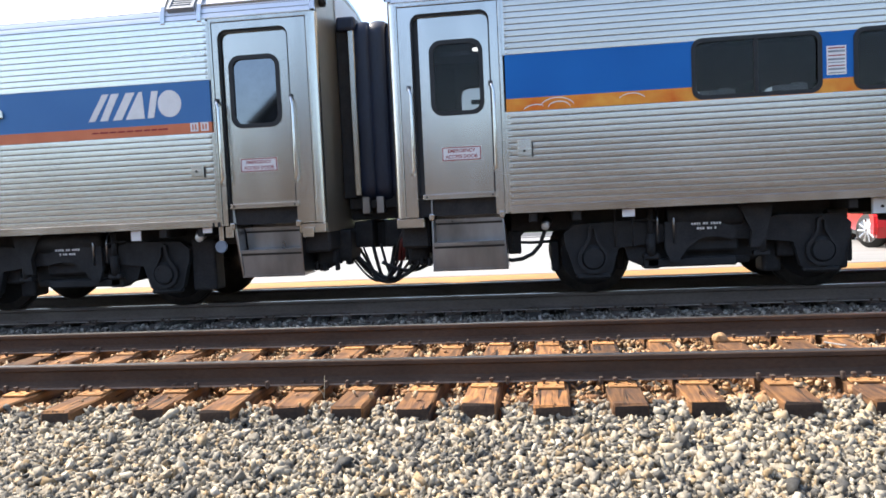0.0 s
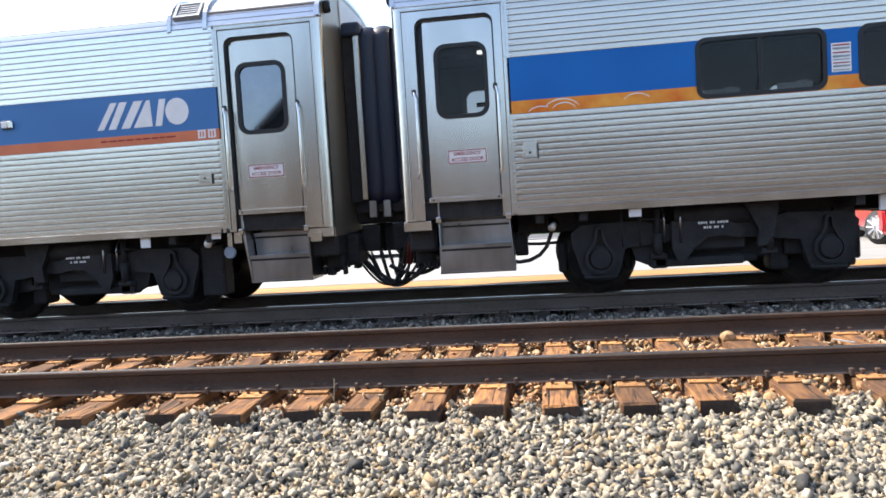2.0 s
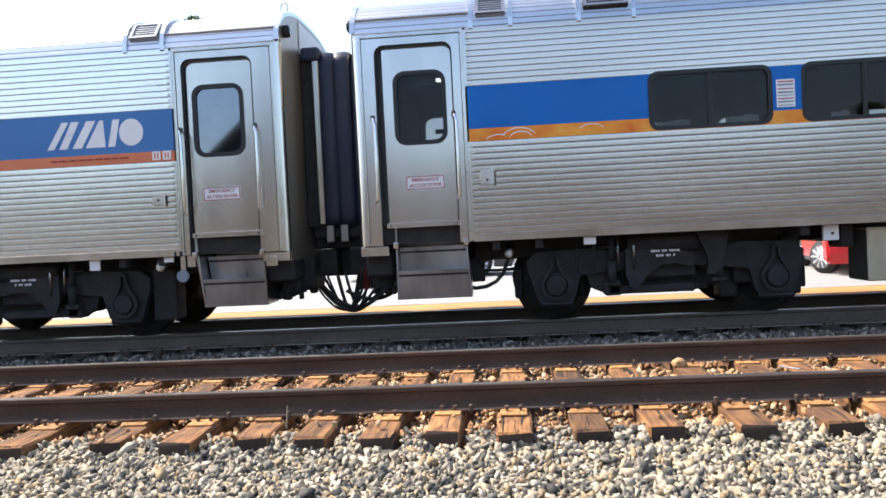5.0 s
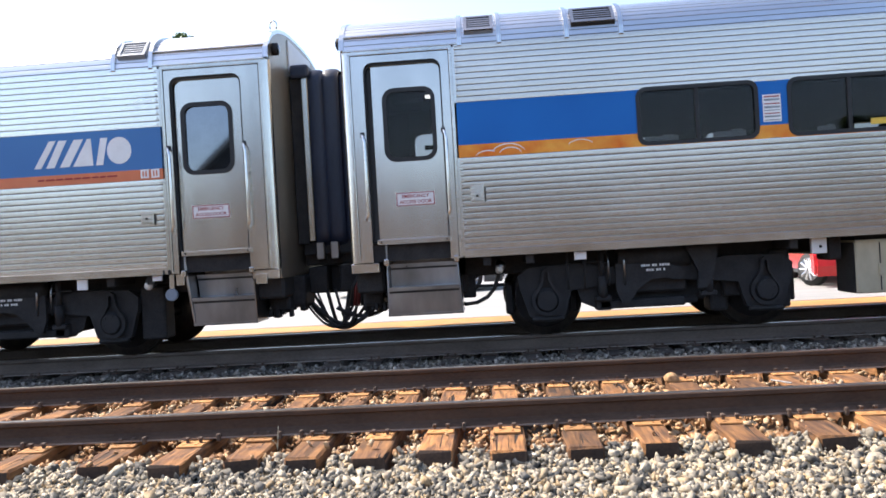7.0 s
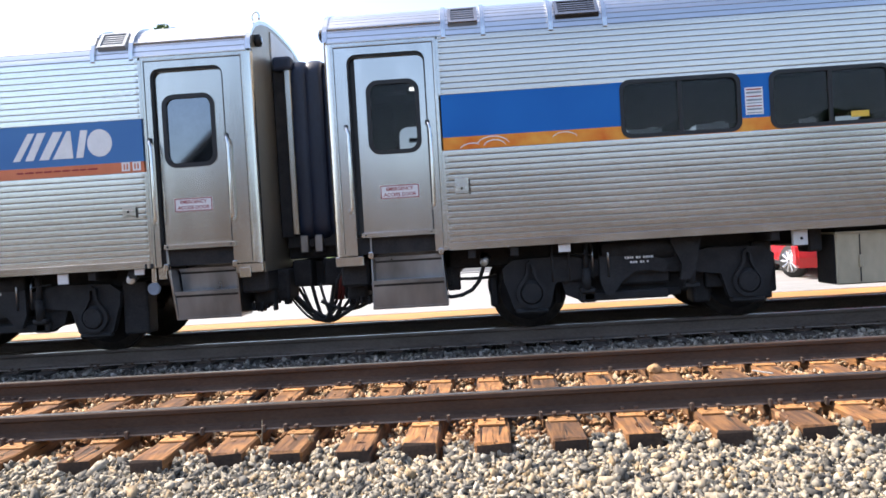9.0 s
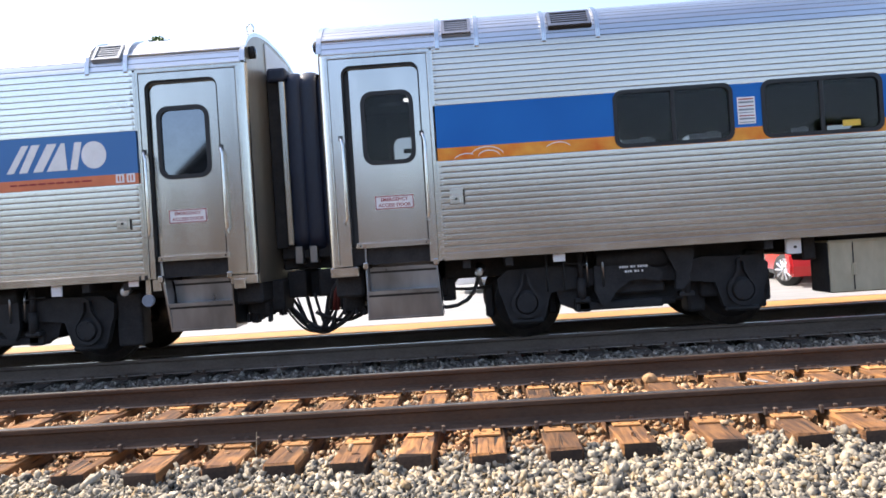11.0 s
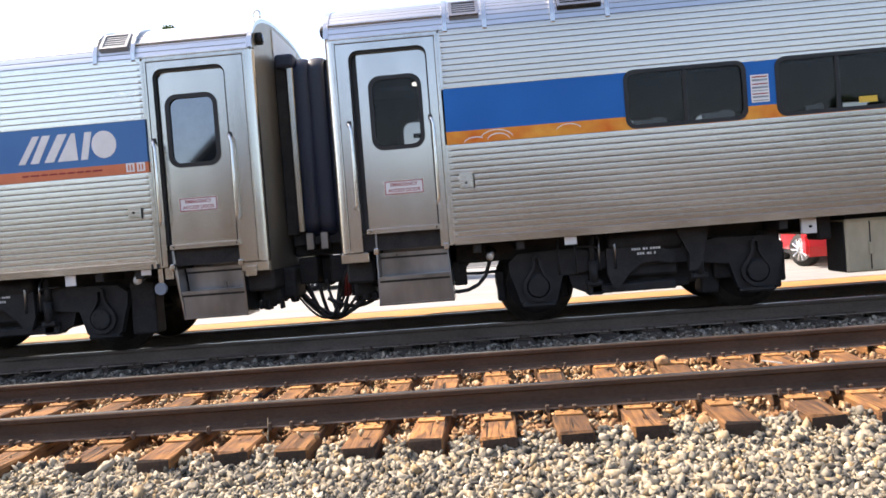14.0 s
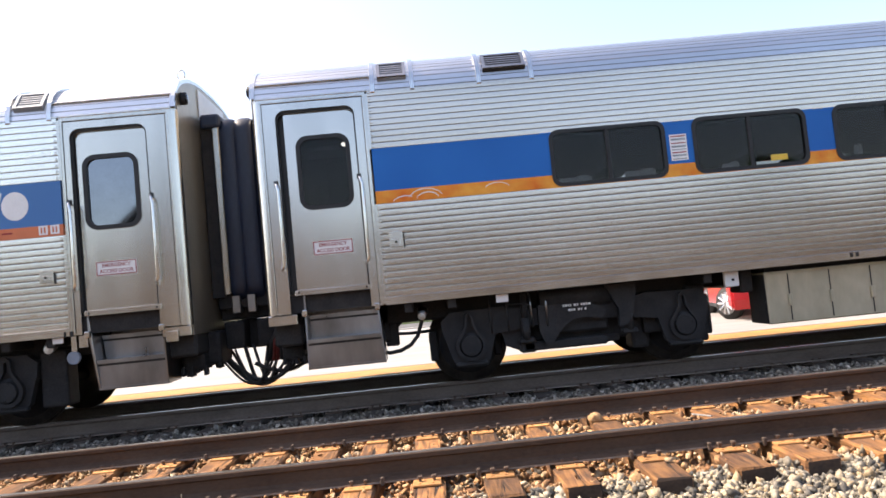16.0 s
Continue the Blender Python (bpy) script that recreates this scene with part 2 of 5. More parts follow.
def tie_material():
    """Weathered timber: grain along the tie, cracks, and rust washed off the plates."""
    m, n, l, b = material("weathered timber tie")
    co, mp = n.new("ShaderNodeTexCoord"), n.new("ShaderNodeMapping")
    mp.inputs["Scale"].default_value = (9, 0.9, 9)
    oi = n.new("ShaderNodeObjectInfo")
    ad = n.new("ShaderNodeVectorMath")
    sc = n.new("ShaderNodeVectorMath")
    sc.operation = "SCALE"
    sc.inputs[0].default_value = (37, 11, 5)
    l.new(oi.outputs["Random"], sc.inputs["Scale"])
    l.new(co.outputs["Object"], ad.inputs[0])
    l.new(sc.outputs[0], ad.inputs[1])
    l.new(ad.outputs[0], mp.inputs[0])
    g, w = n.new("ShaderNodeTexNoise"), n.new("ShaderNodeTexNoise")
    g.inputs["Scale"].default_value, g.inputs["Detail"].default_value, g.inputs["Distortion"].default_value = 2.2, 8, 1.1
    w.inputs["Scale"].default_value, w.inputs["Detail"].default_value = 5, 4
    l.new(mp.outputs[0], g.inputs[0])
    l.new(ad.outputs[0], w.inputs[0])
    r1 = ramp(n, [(0.37, (0.012, 0.007, 0.005)), (0.45, (0.12, 0.05, 0.02)), (0.64, (0.31, 0.145, 0.050))])
    r2 = ramp(n, [(0.4, (0.12, 0.058, 0.028)), (0.65, (0.33, 0.145, 0.035))])
    l.new(g.outputs[0], r1.inputs[0])
    l.new(w.outputs[0], r2.inputs[0])
    mx = n.new("ShaderNodeMix")
    mx.data_type = "RGBA"
    mx.inputs[0].default_value = 0.42
    l.new(r1.outputs[0], mx.inputs[6])
    l.new(r2.outputs[0], mx.inputs[7])
    hv = n.new("ShaderNodeHueSaturation")
    mr = n.new("ShaderNodeMapRange")
    mr.inputs[3].default_value, mr.inputs[4].default_value = 0.5, 1.2
    l.new(oi.outputs["Random"], mr.inputs[0])
    l.new(mr.outputs[0], hv.inputs["Value"])
    l.new(mx.outputs[2], hv.inputs["Color"])
    # open checks that run along the grain
    m2, ck = n.new("ShaderNodeMapping"), n.new("ShaderNodeTexNoise")
    m2.inputs["Scale"].default_value = (15, 0.8, 15)
    ck.inputs["Scale"].default_value, ck.inputs["Detail"].default_value, ck.inputs["Distortion"].default_value = 1.0, 3, 0.8
    l.new(ad.outputs[0], m2.inputs[0])
    l.new(m2.outputs[0], ck.inputs[0])
    r3 = ramp(n, [(0.335, (0.05, 0.04, 0.035)), (0.375, (1, 1, 1))])
    l.new(ck.outputs[0], r3.inputs[0])
    mu = n.new("ShaderNodeMix")
    mu.data_type, mu.blend_type = "RGBA", "MULTIPLY"
    mu.inputs[0].default_value = 1.0
    l.new(hv.outputs[0], mu.inputs[6])
    l.new(r3.outputs[0], mu.inputs[7])
    l.new(mu.outputs[2], b.inputs["Base Color"])
    b.inputs["Roughness"].default_value = 0.9
    hs = n.new("ShaderNodeMath")
    hs.operation = "ADD"
    l.new(g.outputs[0], hs.inputs[0])
    l.new(r3.outputs[0], hs.inputs[1])
    bp = n.new("ShaderNodeBump")
    bp.inputs["Strength"].default_value, bp.inputs["Distance"].default_value = 0.8, 0.02
    l.new(hs.outputs[0], bp.inputs["Height"])
    l.new(bp.outputs[0], b.inputs["Normal"])
    return m


TIMBER = tie_material()
END_GRAIN = surface("dark tie end grain", (0.022, 0.014, 0.010), (0.07, 0.045, 0.030), 0.95, 0.0, 12, (1, 1, 1), 0.5, 50, piece=True)
# Timber for the train's track, with the train's shade put into its colour.
TIMBER_SHADED = surface("timber tie darkened for shade", (0.03, 0.024, 0.02), (0.085, 0.068, 0.055), 0.9, 0.0, 3, (6, 0.8, 6), 0.5, 20, piece=True)
STONE_WHITE = stone_material("pale crushed ballast", [(0.0, (0.05, 0.05, 0.048)), (0.18, (0.15, 0.144, 0.132)), (0.38, (0.33, 0.30, 0.245)), (0.62, (0.49, 0.45, 0.37)), (0.80, (0.49, 0.41, 0.295)), (0.92, (0.40, 0.285, 0.155)), (1.0, (0.70, 0.66, 0.575))])
STONE_TAN = stone_material("rust-stained ballast", [(0.0, (0.22, 0.10, 0.04)), (0.4, (0.42, 0.23, 0.11)), (0.7, (0.52, 0.33, 0.17)), (1.0, (0.62, 0.50, 0.36))])
# Greyer stones by the train: its hazy shade is mixed into their colours.
STONE_SHADED = stone_material("grey ballast toned for hazy shade", [(0.0, (0.09, 0.083, 0.074)), (0.45, (0.20, 0.187, 0.167)), (0.8, (0.36, 0.34, 0.305)), (1.0, (0.58, 0.55, 0.51))])


# ---- mesh helpers ----
def finish(name, bm, mat, smooth=False):
    me = bpy.data.meshes.new(name)
    if smooth:
        for f in bm.faces:
            f.smooth = True
    bm.normal_update()
    bm.to_mesh(me)
    bm.free()
    for k in (mat if isinstance(mat, (list, tuple)) else [mat]):
        me.materials.append(k)
    return me


def part(name, bm, mat, parent, label="", smooth=False):
    ob = new(name, finish(name, bm, mat, smooth))
    ob.parent = parent
    if label:
        tagged(ob, label)
    return ob


def thing(name, bm, mat, label, category, group="", kind="", smooth=False):
    return tagged(new(name, finish(name, bm, mat, smooth)), label, category, group, kind)


def empty(name, at, label, category, group="", kind=""):
    ob = new(name)
    ob.matrix_basis = at
    return tagged(ob, label, category, group, kind)


def box(bm, lo, hi, bevel=0.0, seg=1):
    """An axis-aligned box from corner to corner, with its edges taken off."""
    lo, hi = Vector([min(a, b) for a, b in zip(lo, hi)]), Vector([max(a, b) for a, b in zip(lo, hi)])
    r = bmesh.ops.create_cube(bm, size=1.0)
    vs = r["verts"]
    for v in vs:
        v.co = Vector([(l + h) / 2 + c * (h - l) for l, h, c in zip(lo, hi, v.co)])
    if bevel:
        es = list({e for v in vs for e in v.link_edges})
        bmesh.ops.bevel(bm, geom=es, offset=bevel, segments=seg, affect="EDGES", profile=0.5)
    return bm


def boxed(lo, hi, bevel=0.0, seg=1):
    return box(bmesh.new(), lo, hi, bevel, seg)


def prism(bm, outline, y0, y1):
    """A plate: an outline in x and z, from y0 to y1."""
    a = [bm.verts.new((x, y0, z)) for x, z in outline]
    b = [bm.verts.new((x, y1, z)) for x, z in outline]
    bm.faces.new(a), bm.faces.new(b[::-1])
    for i in range(len(a)):
        j = (i + 1) % len(a)
        bm.faces.new((a[j], a[i], b[i], b[j]))
    bmesh.ops.recalc_face_normals(bm, faces=bm.faces)
    return bm


def round_rect(x0, x1, z0, z1, r, n=6):
    pts = []
    for cx, cz, a0 in ((x1 - r, z1 - r, 0), (x0 + r, z1 - r, 90), (x0 + r, z0 + r, 180), (x1 - r, z0 + r, 270)):
        for k in range(n + 1):
            a = radians(a0 + 90 * k / n)
            pts.append((cx + r * math.cos(a), cz + r * math.sin(a)))
    return pts


def ring(bm, outer, inner, y0, y1):
    """A frame between two outlines of equal count, from y0 to y1."""
    n = len(outer)
    vs = [[bm.verts.new((x, y, z)) for x, z in o] for o in (outer, inner) for y in (y0, y1)]
    for i in range(n):
        j = (i + 1) % n
        bm.faces.new((vs[0][i], vs[0][j], vs[2][j], vs[2][i]))
        bm.faces.new((vs[1][j], vs[1][i], vs[3][i], vs[3][j]))
        bm.faces.new((vs[0][j], vs[0][i], vs[1][i], vs[1][j]))
        bm.faces.new((vs[2][i], vs[2][j], vs[3][j], vs[3][i]))
    bmesh.ops.recalc_face_normals(bm, faces=bm.faces)
    return bm


def hole_plate(bm, x0, x1, z0, z1, hole, y0, y1):
    """A rectangular wall piece with one rounded hole."""
    cx, cz = (min(h[0] for h in hole) + max(h[0] for h in hole)) / 2, (min(h[1] for h in hole) + max(h[1] for h in hole)) / 2
    outer = []
    for hx, hz in hole:
        dx, dz = hx - cx, hz - cz
        kx = ((x1 if dx > 0 else x0) - cx) / dx if abs(dx) > 1e-6 else 1e9
        kz = ((z1 if dz > 0 else z0) - cz) / dz if abs(dz) > 1e-6 else 1e9
        k = min(kx, kz)
        outer.append([cx + dx * k, cz + dz * k])
    for X, Z in ((x0, z0), (x0, z1), (x1, z0), (x1, z1)):
        i = min(range(len(outer)), key=lambda q: (outer[q][0] - X) ** 2 + (outer[q][1] - Z) ** 2)
        outer[i] = [X, Z]
    return ring(bm, outer, hole, y0, y1)


def rod(bm, a, b, r, n=12, r2=None):
    """A round bar from a to b."""
    a, b = Vector(a), Vector(b)
    m = Matrix.Translation((a + b) / 2) @ (b - a).to_track_quat("Z", "Y").to_matrix().to_4x4()
    bmesh.ops.create_cone(bm, cap_ends=True, segments=n, radius1=r, radius2=r if r2 is None else r2, depth=(b - a).length, matrix=m)
    return bm


def tube(bm, pts, r, n=8):
    """A bent pipe through the points."""
    pts = [Vector(p) for p in pts]
    rings = []
    for i, p in enumerate(pts):
        d = (pts[min(i + 1, len(pts) - 1)] - pts[max(i - 1, 0)]).normalized()
        s = d.cross(Vector((0.13, 1, 0.07))).normalized()
        u = d.cross(s)
        rings.append([bm.verts.new(p + r * (math.cos(2 * math.pi * k / n) * s + math.sin(2 * math.pi * k / n) * u)) for k in range(n)])
    for q, w in zip(rings, rings[1:]):
        for k in range(n):
            bm.faces.new((q[k], q[(k + 1) % n], w[(k + 1) % n], w[k]))
    bm.faces.new(rings[0][::-1]), bm.faces.new(rings[-1])
    return bm


def sag(a, b, drop, n=12, side=0.0):
    """Points of a hanging hose from a to b."""
    a, b = Vector(a), Vector(b)
    return [a.lerp(b, k / n) + Vector((0, side * math.sin(math.pi * k / n), -drop * math.sin(math.pi * k / n))) for k in range(n + 1)]


def sweep_x(bm, profile, x0, x1, cuts=1):
    """A sheet: a profile of (y, z) drawn out along x."""
    cols = [[bm.verts.new((x0 + (x1 - x0) * c / cuts, y, z)) for y, z in profile] for c in range(cuts + 1)]
    for a, b in zip(cols, cols[1:]):
        for k in range(len(profile) - 1):
            bm.faces.new((a[k], b[k], b[k + 1], a[k + 1]))
    return bm


def lettering(text, size, mat, parent, at, name="lettering"):
    """Raised letters of the built-in font, facing -y."""
    cu = bpy.data.curves.new(name, "FONT")
    cu.body, cu.size, cu.align_x, cu.align_y, cu.extrude = text, size, "CENTER", "CENTER", 0.0006
    cu.offset = 0.0012
    tmp = bpy.data.objects.new(name, cu)
    me = bpy.data.meshes.new_from_object(tmp)
    bpy.data.objects.remove(tmp)
    me.materials.clear()
    me.materials.append(mat)
    ob = new(name, me)
    ob.parent = parent
    ob.matrix_basis = at
    return ob


# ---- ground, ballast, tracks ----
SIDE = 8.05
AXIS_Y = 9.58
TRAIN_RAIL = 0.14
NEAR_RAIL = 0.19


def ballast_z(y):
    """Height of the ballast across the tracks."""
    pts = ((1.2, -0.47), (3.2, -0.235), (4.15, -0.115), (4.42, -0.06), (4.60, -0.075), (4.74, -0.115), (4.98, -0.115), (5.12, -0.06), (6.05, -0.055), (6.22, -0.10), (6.48, -0.10), (6.65, -0.075), (7.0, -0.10), (8.0, -0.105), (8.3, -0.10), (8.6, -0.115), (8.72, -0.15), (20.0, -0.14))
    if y <= pts[0][0]:
        return pts[0][1]
    for (a, za), (b, zb) in zip(pts, pts[1:]):
        if y <= b:
            return za + (zb - za) * (y - a) / (b - a)


ground = bmesh.new()
cross = [(-2500, -0.6), (-60, -0.6), (-4, -0.56), (1.2, -0.52), (3.2, -0.285), (4.3, -0.19), (6.8, -0.19), (8.2, -0.21), (10.6, -0.21), (10.7, 0.02), (30.6, 0.02), (60, 0.05), (2500, 0.05)]
sweep_x(ground, cross, -2500, 2500, 10)
thing("ground", ground, DIRT, "grey brown cinder ground beneath ballast and paving", "ground", kind="structure")


def stones(name, n, xs, ys, size, mat, label, seed, zfun, lift=0.0, avoid=None):
    """Thousands of angular stones as one mesh."""
    rng = np.random.default_rng(seed)
    base = bmesh.new()
    bmesh.ops.create_cube(base, size=1.55)
    bmesh.ops.triangulate(base, faces=base.faces)
    bv = np.array([v.co[:] for v in base.verts])
    bf = np.array([[v.index for v in f.verts] for f in base.faces])
    base.free()
    X, Y = rng.uniform(*xs, n), rng.uniform(*ys, n)
    if avoid is not None:
        keep = avoid(X, Y)
        X, Y = X[keep], Y[keep]
        n = len(X)
    S = size * np.exp(rng.normal(0, 0.28, n))
    Z = np.array([zfun(y) for y in Y]) + lift + rng.uniform(-1.5, 0.8, n) * S
    sc = np.stack([rng.uniform(0.95, 1.8, n), rng.uniform(0.65, 1.15, n), rng.uniform(0.45, 0.9, n)], 1) * S[:, None]
    q = rng.normal(size=(n, 4))
    q /= np.linalg.norm(q, axis=1)[:, None]
    w, x, y, z = q.T
    R = np.stack([1 - 2 * (y * y + z * z), 2 * (x * y - z * w), 2 * (x * z + y * w), 2 * (x * y + z * w), 1 - 2 * (x * x + z * z), 2 * (y * z - x * w), 2 * (x * z - y * w), 2 * (y * z + x * w), 1 - 2 * (x * x + y * y)], 1).reshape(n, 3, 3)
    V = bv[None] * rng.uniform(0.66, 1.08, (n, len(bv), 1)) + rng.uniform(-0.45, 0.45, (n, len(bv), 3))
    V = np.einsum("nij,nkj->nki", R, V * sc[:, None]) + np.stack([X, Y, Z], 1)[:, None]
    F = (bf[None] + (np.arange(n) * len(bv))[:, None, None]).reshape(-1, 3)
    me = bpy.data.meshes.new(name)
    me.vertices.add(n * len(bv))
    me.vertices.foreach_set("co", V.reshape(-1))
    me.loops.add(len(F) * 3)
    me.loops.foreach_set("vertex_index", F.reshape(-1))
    me.polygons.add(len(F))
    me.polygons.foreach_set("loop_start", np.arange(len(F)) * 3)
    me.materials.append(mat)
    me.update(calc_edges=True)
    return tagged(new(name, me), label, "ballast", kind="stuff")


TIES = [-4.43, -3.99, -3.57, -3.08, -2.45, -1.82, -1.27, -0.81, -0.36, 0.10, 0.53, 0.98, 1.47, 1.96, 2.53, 3.06, 3.46]
TIES = [TIES[0] - 0.49 * k for k in range(22, 0, -1)] + TIES + [TIES[-1] + 0.5 * k for k in range(1, 23)]
_ta = np.array(TIES)


def off_ties(X, Y):
    return np.min(np.abs(X[:, None] - _ta[None]), 1) > 0.128


def rail_mesh(name, y, top, base, x0, x1, label, web):
    """Flat-bottomed rail: foot, web and head, with a worn running surface."""
    h = top - base
    half = [(0.075, 0), (0.075, 0.012), (0.020, 0.030), (0.009, 0.05), (0.009, h - 0.05), (0.036, h - 0.036), (0.037, h - 0.008), (0.029, h)]
    outline = [(-a, b) for a, b in half] + [(a, b) for a, b in half[::-1]]
    bm = bmesh.new()
    k = len(outline)
    cols = [[bm.verts.new((x, y + a, base + b)) for a, b in outline] for x in np.linspace(x0, x1, 25)]
    for a, b in zip(cols, cols[1:]):
        for i in range(k):
            j = (i + 1) % k
            f = bm.faces.new((a[i], b[i], b[j], a[j]))
            # index 2 paints the lit line on the foot's outer edges
            f.material_index = 1 if i == 7 else (2 if i in (0, 14) else 0)
    bm.faces.new(cols[0]), bm.faces.new(cols[-1][::-1])
    bmesh.ops.recalc_face_normals(bm, faces=bm.faces)
    return thing(name, bm, [web, RAIL_HEAD, RAIL_FOOT], label, "rail", "rails", "structure")


def make_tie(mat, y0, y1, top, rails, label, group, seed, plate=None):
    """A timber tie with a plate and spikes at each rail."""
    rng = random.Random(seed)
    e = empty("railway_tie", pose(0, 0, 0), label, "railway tie", group)
    bm = boxed((-0.115, y0, top - 0.19), (0.115, y1, top), 0.012)
    bmesh.ops.subdivide_edges(bm, edges=[d for d in bm.edges if abs(d.verts[0].co.y - d.verts[1].co.y) > 1], cuts=9)
    for v in bm.verts:
        v.co += Vector((rng.uniform(-0.006, 0.006), rng.uniform(-0.008, 0.008), rng.uniform(-0.005, 0.005)))
    bm.normal_update()
    # both end faces take the darker end colour
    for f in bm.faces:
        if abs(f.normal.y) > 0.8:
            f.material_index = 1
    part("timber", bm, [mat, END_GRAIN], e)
    for ry in rails:
        bm = boxed((-0.095, ry - 0.185, top), (0.095, ry + 0.165, top + 0.016), 0.004)
        for sx in (-0.05, 0.04):
            box(bm, (sx - 0.011, ry - 0.155, top + 0.014), (sx + 0.011, ry - 0.133, top + 0.020))
        p = part("tie_plate", bm, plate or RUST, e, "rusted steel tie plate")
        for sx, sy in ((-0.045, -0.088), (0.05, -0.088), (-0.05, 0.088), (0.045, 0.088)):
            bm = boxed((sx - 0.009, ry + sy - 0.009, top), (sx + 0.009, ry + sy + 0.009, top + 0.045))
            box(bm, (sx - 0.016, ry + sy - 0.018, top + 0.036), (sx + 0.016, ry + sy + 0.016, top + 0.055), 0.005)
            part("spike", bm, SPIKE, p)
    return e


NEAR_Y = (4.84, 6.345)
FAR_Y = (8.83, 10.335)
for k, y in enumerate(NEAR_Y):
    rail_mesh("rail_near_track", y, NEAR_RAIL, 0.016, -40, 40, "brown rusted steel rail spiked to timber ties", RAIL_RUST)
for y in FAR_Y:
    rail_mesh("rail_train_track", y, TRAIN_RAIL, -0.059, -40, 40, "dark rusted steel rail beneath the train", RAIL_HAZED)
protos = [make_tie(TIMBER, 4.26, 6.86, 0.0, NEAR_Y, "weathered orange-brown cracked timber tie in pale ballast", "ties of the near track", s) for s in range(4)]
rng = random.Random(5)
for i, x in enumerate(TIES):
    m = pose(x, 5.6 + rng.uniform(-0.05, 0.05), rng.uniform(-0.012, 0.0), 0, 0, -0.8 + rng.uniform(-1.3, 1.3)) @ pose(0, -5.6, 0)
    if i < 4:
        protos[i].matrix_basis = m
    else:
        copy_thing(protos[i % 4], m)
# Timber and plates here are coloured dark to deepen the train's shade.
far_tie = make_tie(TIMBER_SHADED, 8.30, 10.85, -0.075, FAR_Y, "timber tie beneath the train, its colour darkened for shade", "ties of the train's track", 9, SPIKE)
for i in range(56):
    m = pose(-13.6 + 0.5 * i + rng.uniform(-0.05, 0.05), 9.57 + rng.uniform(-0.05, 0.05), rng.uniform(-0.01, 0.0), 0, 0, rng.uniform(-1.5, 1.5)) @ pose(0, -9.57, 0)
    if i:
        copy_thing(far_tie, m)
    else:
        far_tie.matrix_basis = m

# anchors clipped under the rail foot beside the ties
anchor = boxed((-0.014, -0.098, 0.002), (0.014, -0.06, 0.05), 0.006)
box(anchor, (-0.011, -0.095, -0.005), (0.011, 0.09, 0.014))
anchor_me = finish("rail_anchor", anchor, SPIKE)
for ry in NEAR_Y:
    for i, x in enumerate(TIES):
        if -7 < x < 9 and rng.random() < 0.75:
            ob = tagged(new("rail_anchor", anchor_me), "small dark steel rail anchor clipped under rail", "rail anchor", "rail anchors")
            ob.matrix_basis = pose(x + rng.choice((-1, 1)) * rng.uniform(0.135, 0.16), ry, rng.uniform(0.0, 0.01))

stones("ballast_shoulder", 104000, (-4.2, 7.0), (1.9, 4.46), 0.0178, STONE_WHITE, "loose pale grey and white crushed stone ballast", 1, ballast_z, 0.0, lambda X, Y: off_ties(X, Y) | (Y < 4.24))
stones("ballast_verge", 26000, (-4.5, 6.5), (-1.6, 1.95), 0.026, STONE_WHITE, "loose pale crushed stone spread over the bare verge", 6, ballast_z)
stones("ballast_on_ties", 900, (-7.0, 8.5), (4.3, 6.85), 0.015, STONE_TAN, "few small tan stones scattered over the ties", 7, lambda y: 0.006, 0.0, lambda X, Y: ~off_ties(X, Y) & (np.abs(Y - 4.84) > 0.2) & (np.abs(Y - 6.345) > 0.2))
stones("ballast_between_rails", 36000, (-7.5, 9.0), (4.40, 6.95), 0.0175, STONE_TAN, "rust-stained tan ballast between the ties", 2, ballast_z, 0.01, off_ties)
stones("ballast_between_tracks", 20000, (-9.0, 11.0), (6.85, 8.75), 0.0195, STONE_SHADED, "grey ballast between the two tracks, toned for hazy shade", 3, ballast_z)
stones("ballast_under_train", 5000, (-11.0, 13.0), (8.7, 10.75), 0.026, STONE_SHADED, "dark ballast beneath the train", 4, ballast_z)

# ---- platform pavement and road behind the train ----
bm = boxed((-120, 10.72, -0.2), (120, 11.62, 0.115), 0.01)
thing("platform_edge", bm, YELLOW, "yellow painted edge strip of a low platform", "platform edge", kind="structure")
bm = boxed((-120, 11.622, -0.2), (120, 24.0, 0.12), 0.004)
thing("pavement", bm, PAVE, "pale sunlit concrete paving behind the train", "pavement", kind="structure")
bm = boxed((-300, 24.2, -0.2), (300, 30.5, 0.04))
thing("road", bm, ASPHALT, "grey asphalt road behind the platform", "road", kind="structure")
bm = boxed((-300, 24.002, -0.2), (300, 24.195, 0.16), 0.02)
thing("kerb", bm, PAVE, "pale concrete kerb along the road", "kerb", kind="structure")
bm = boxed((-300, 30.52, -0.2), (300, 90, 0.08))
thing("lawn", bm, GRASS, "mown green lawn across the road", "lawn", kind="structure")


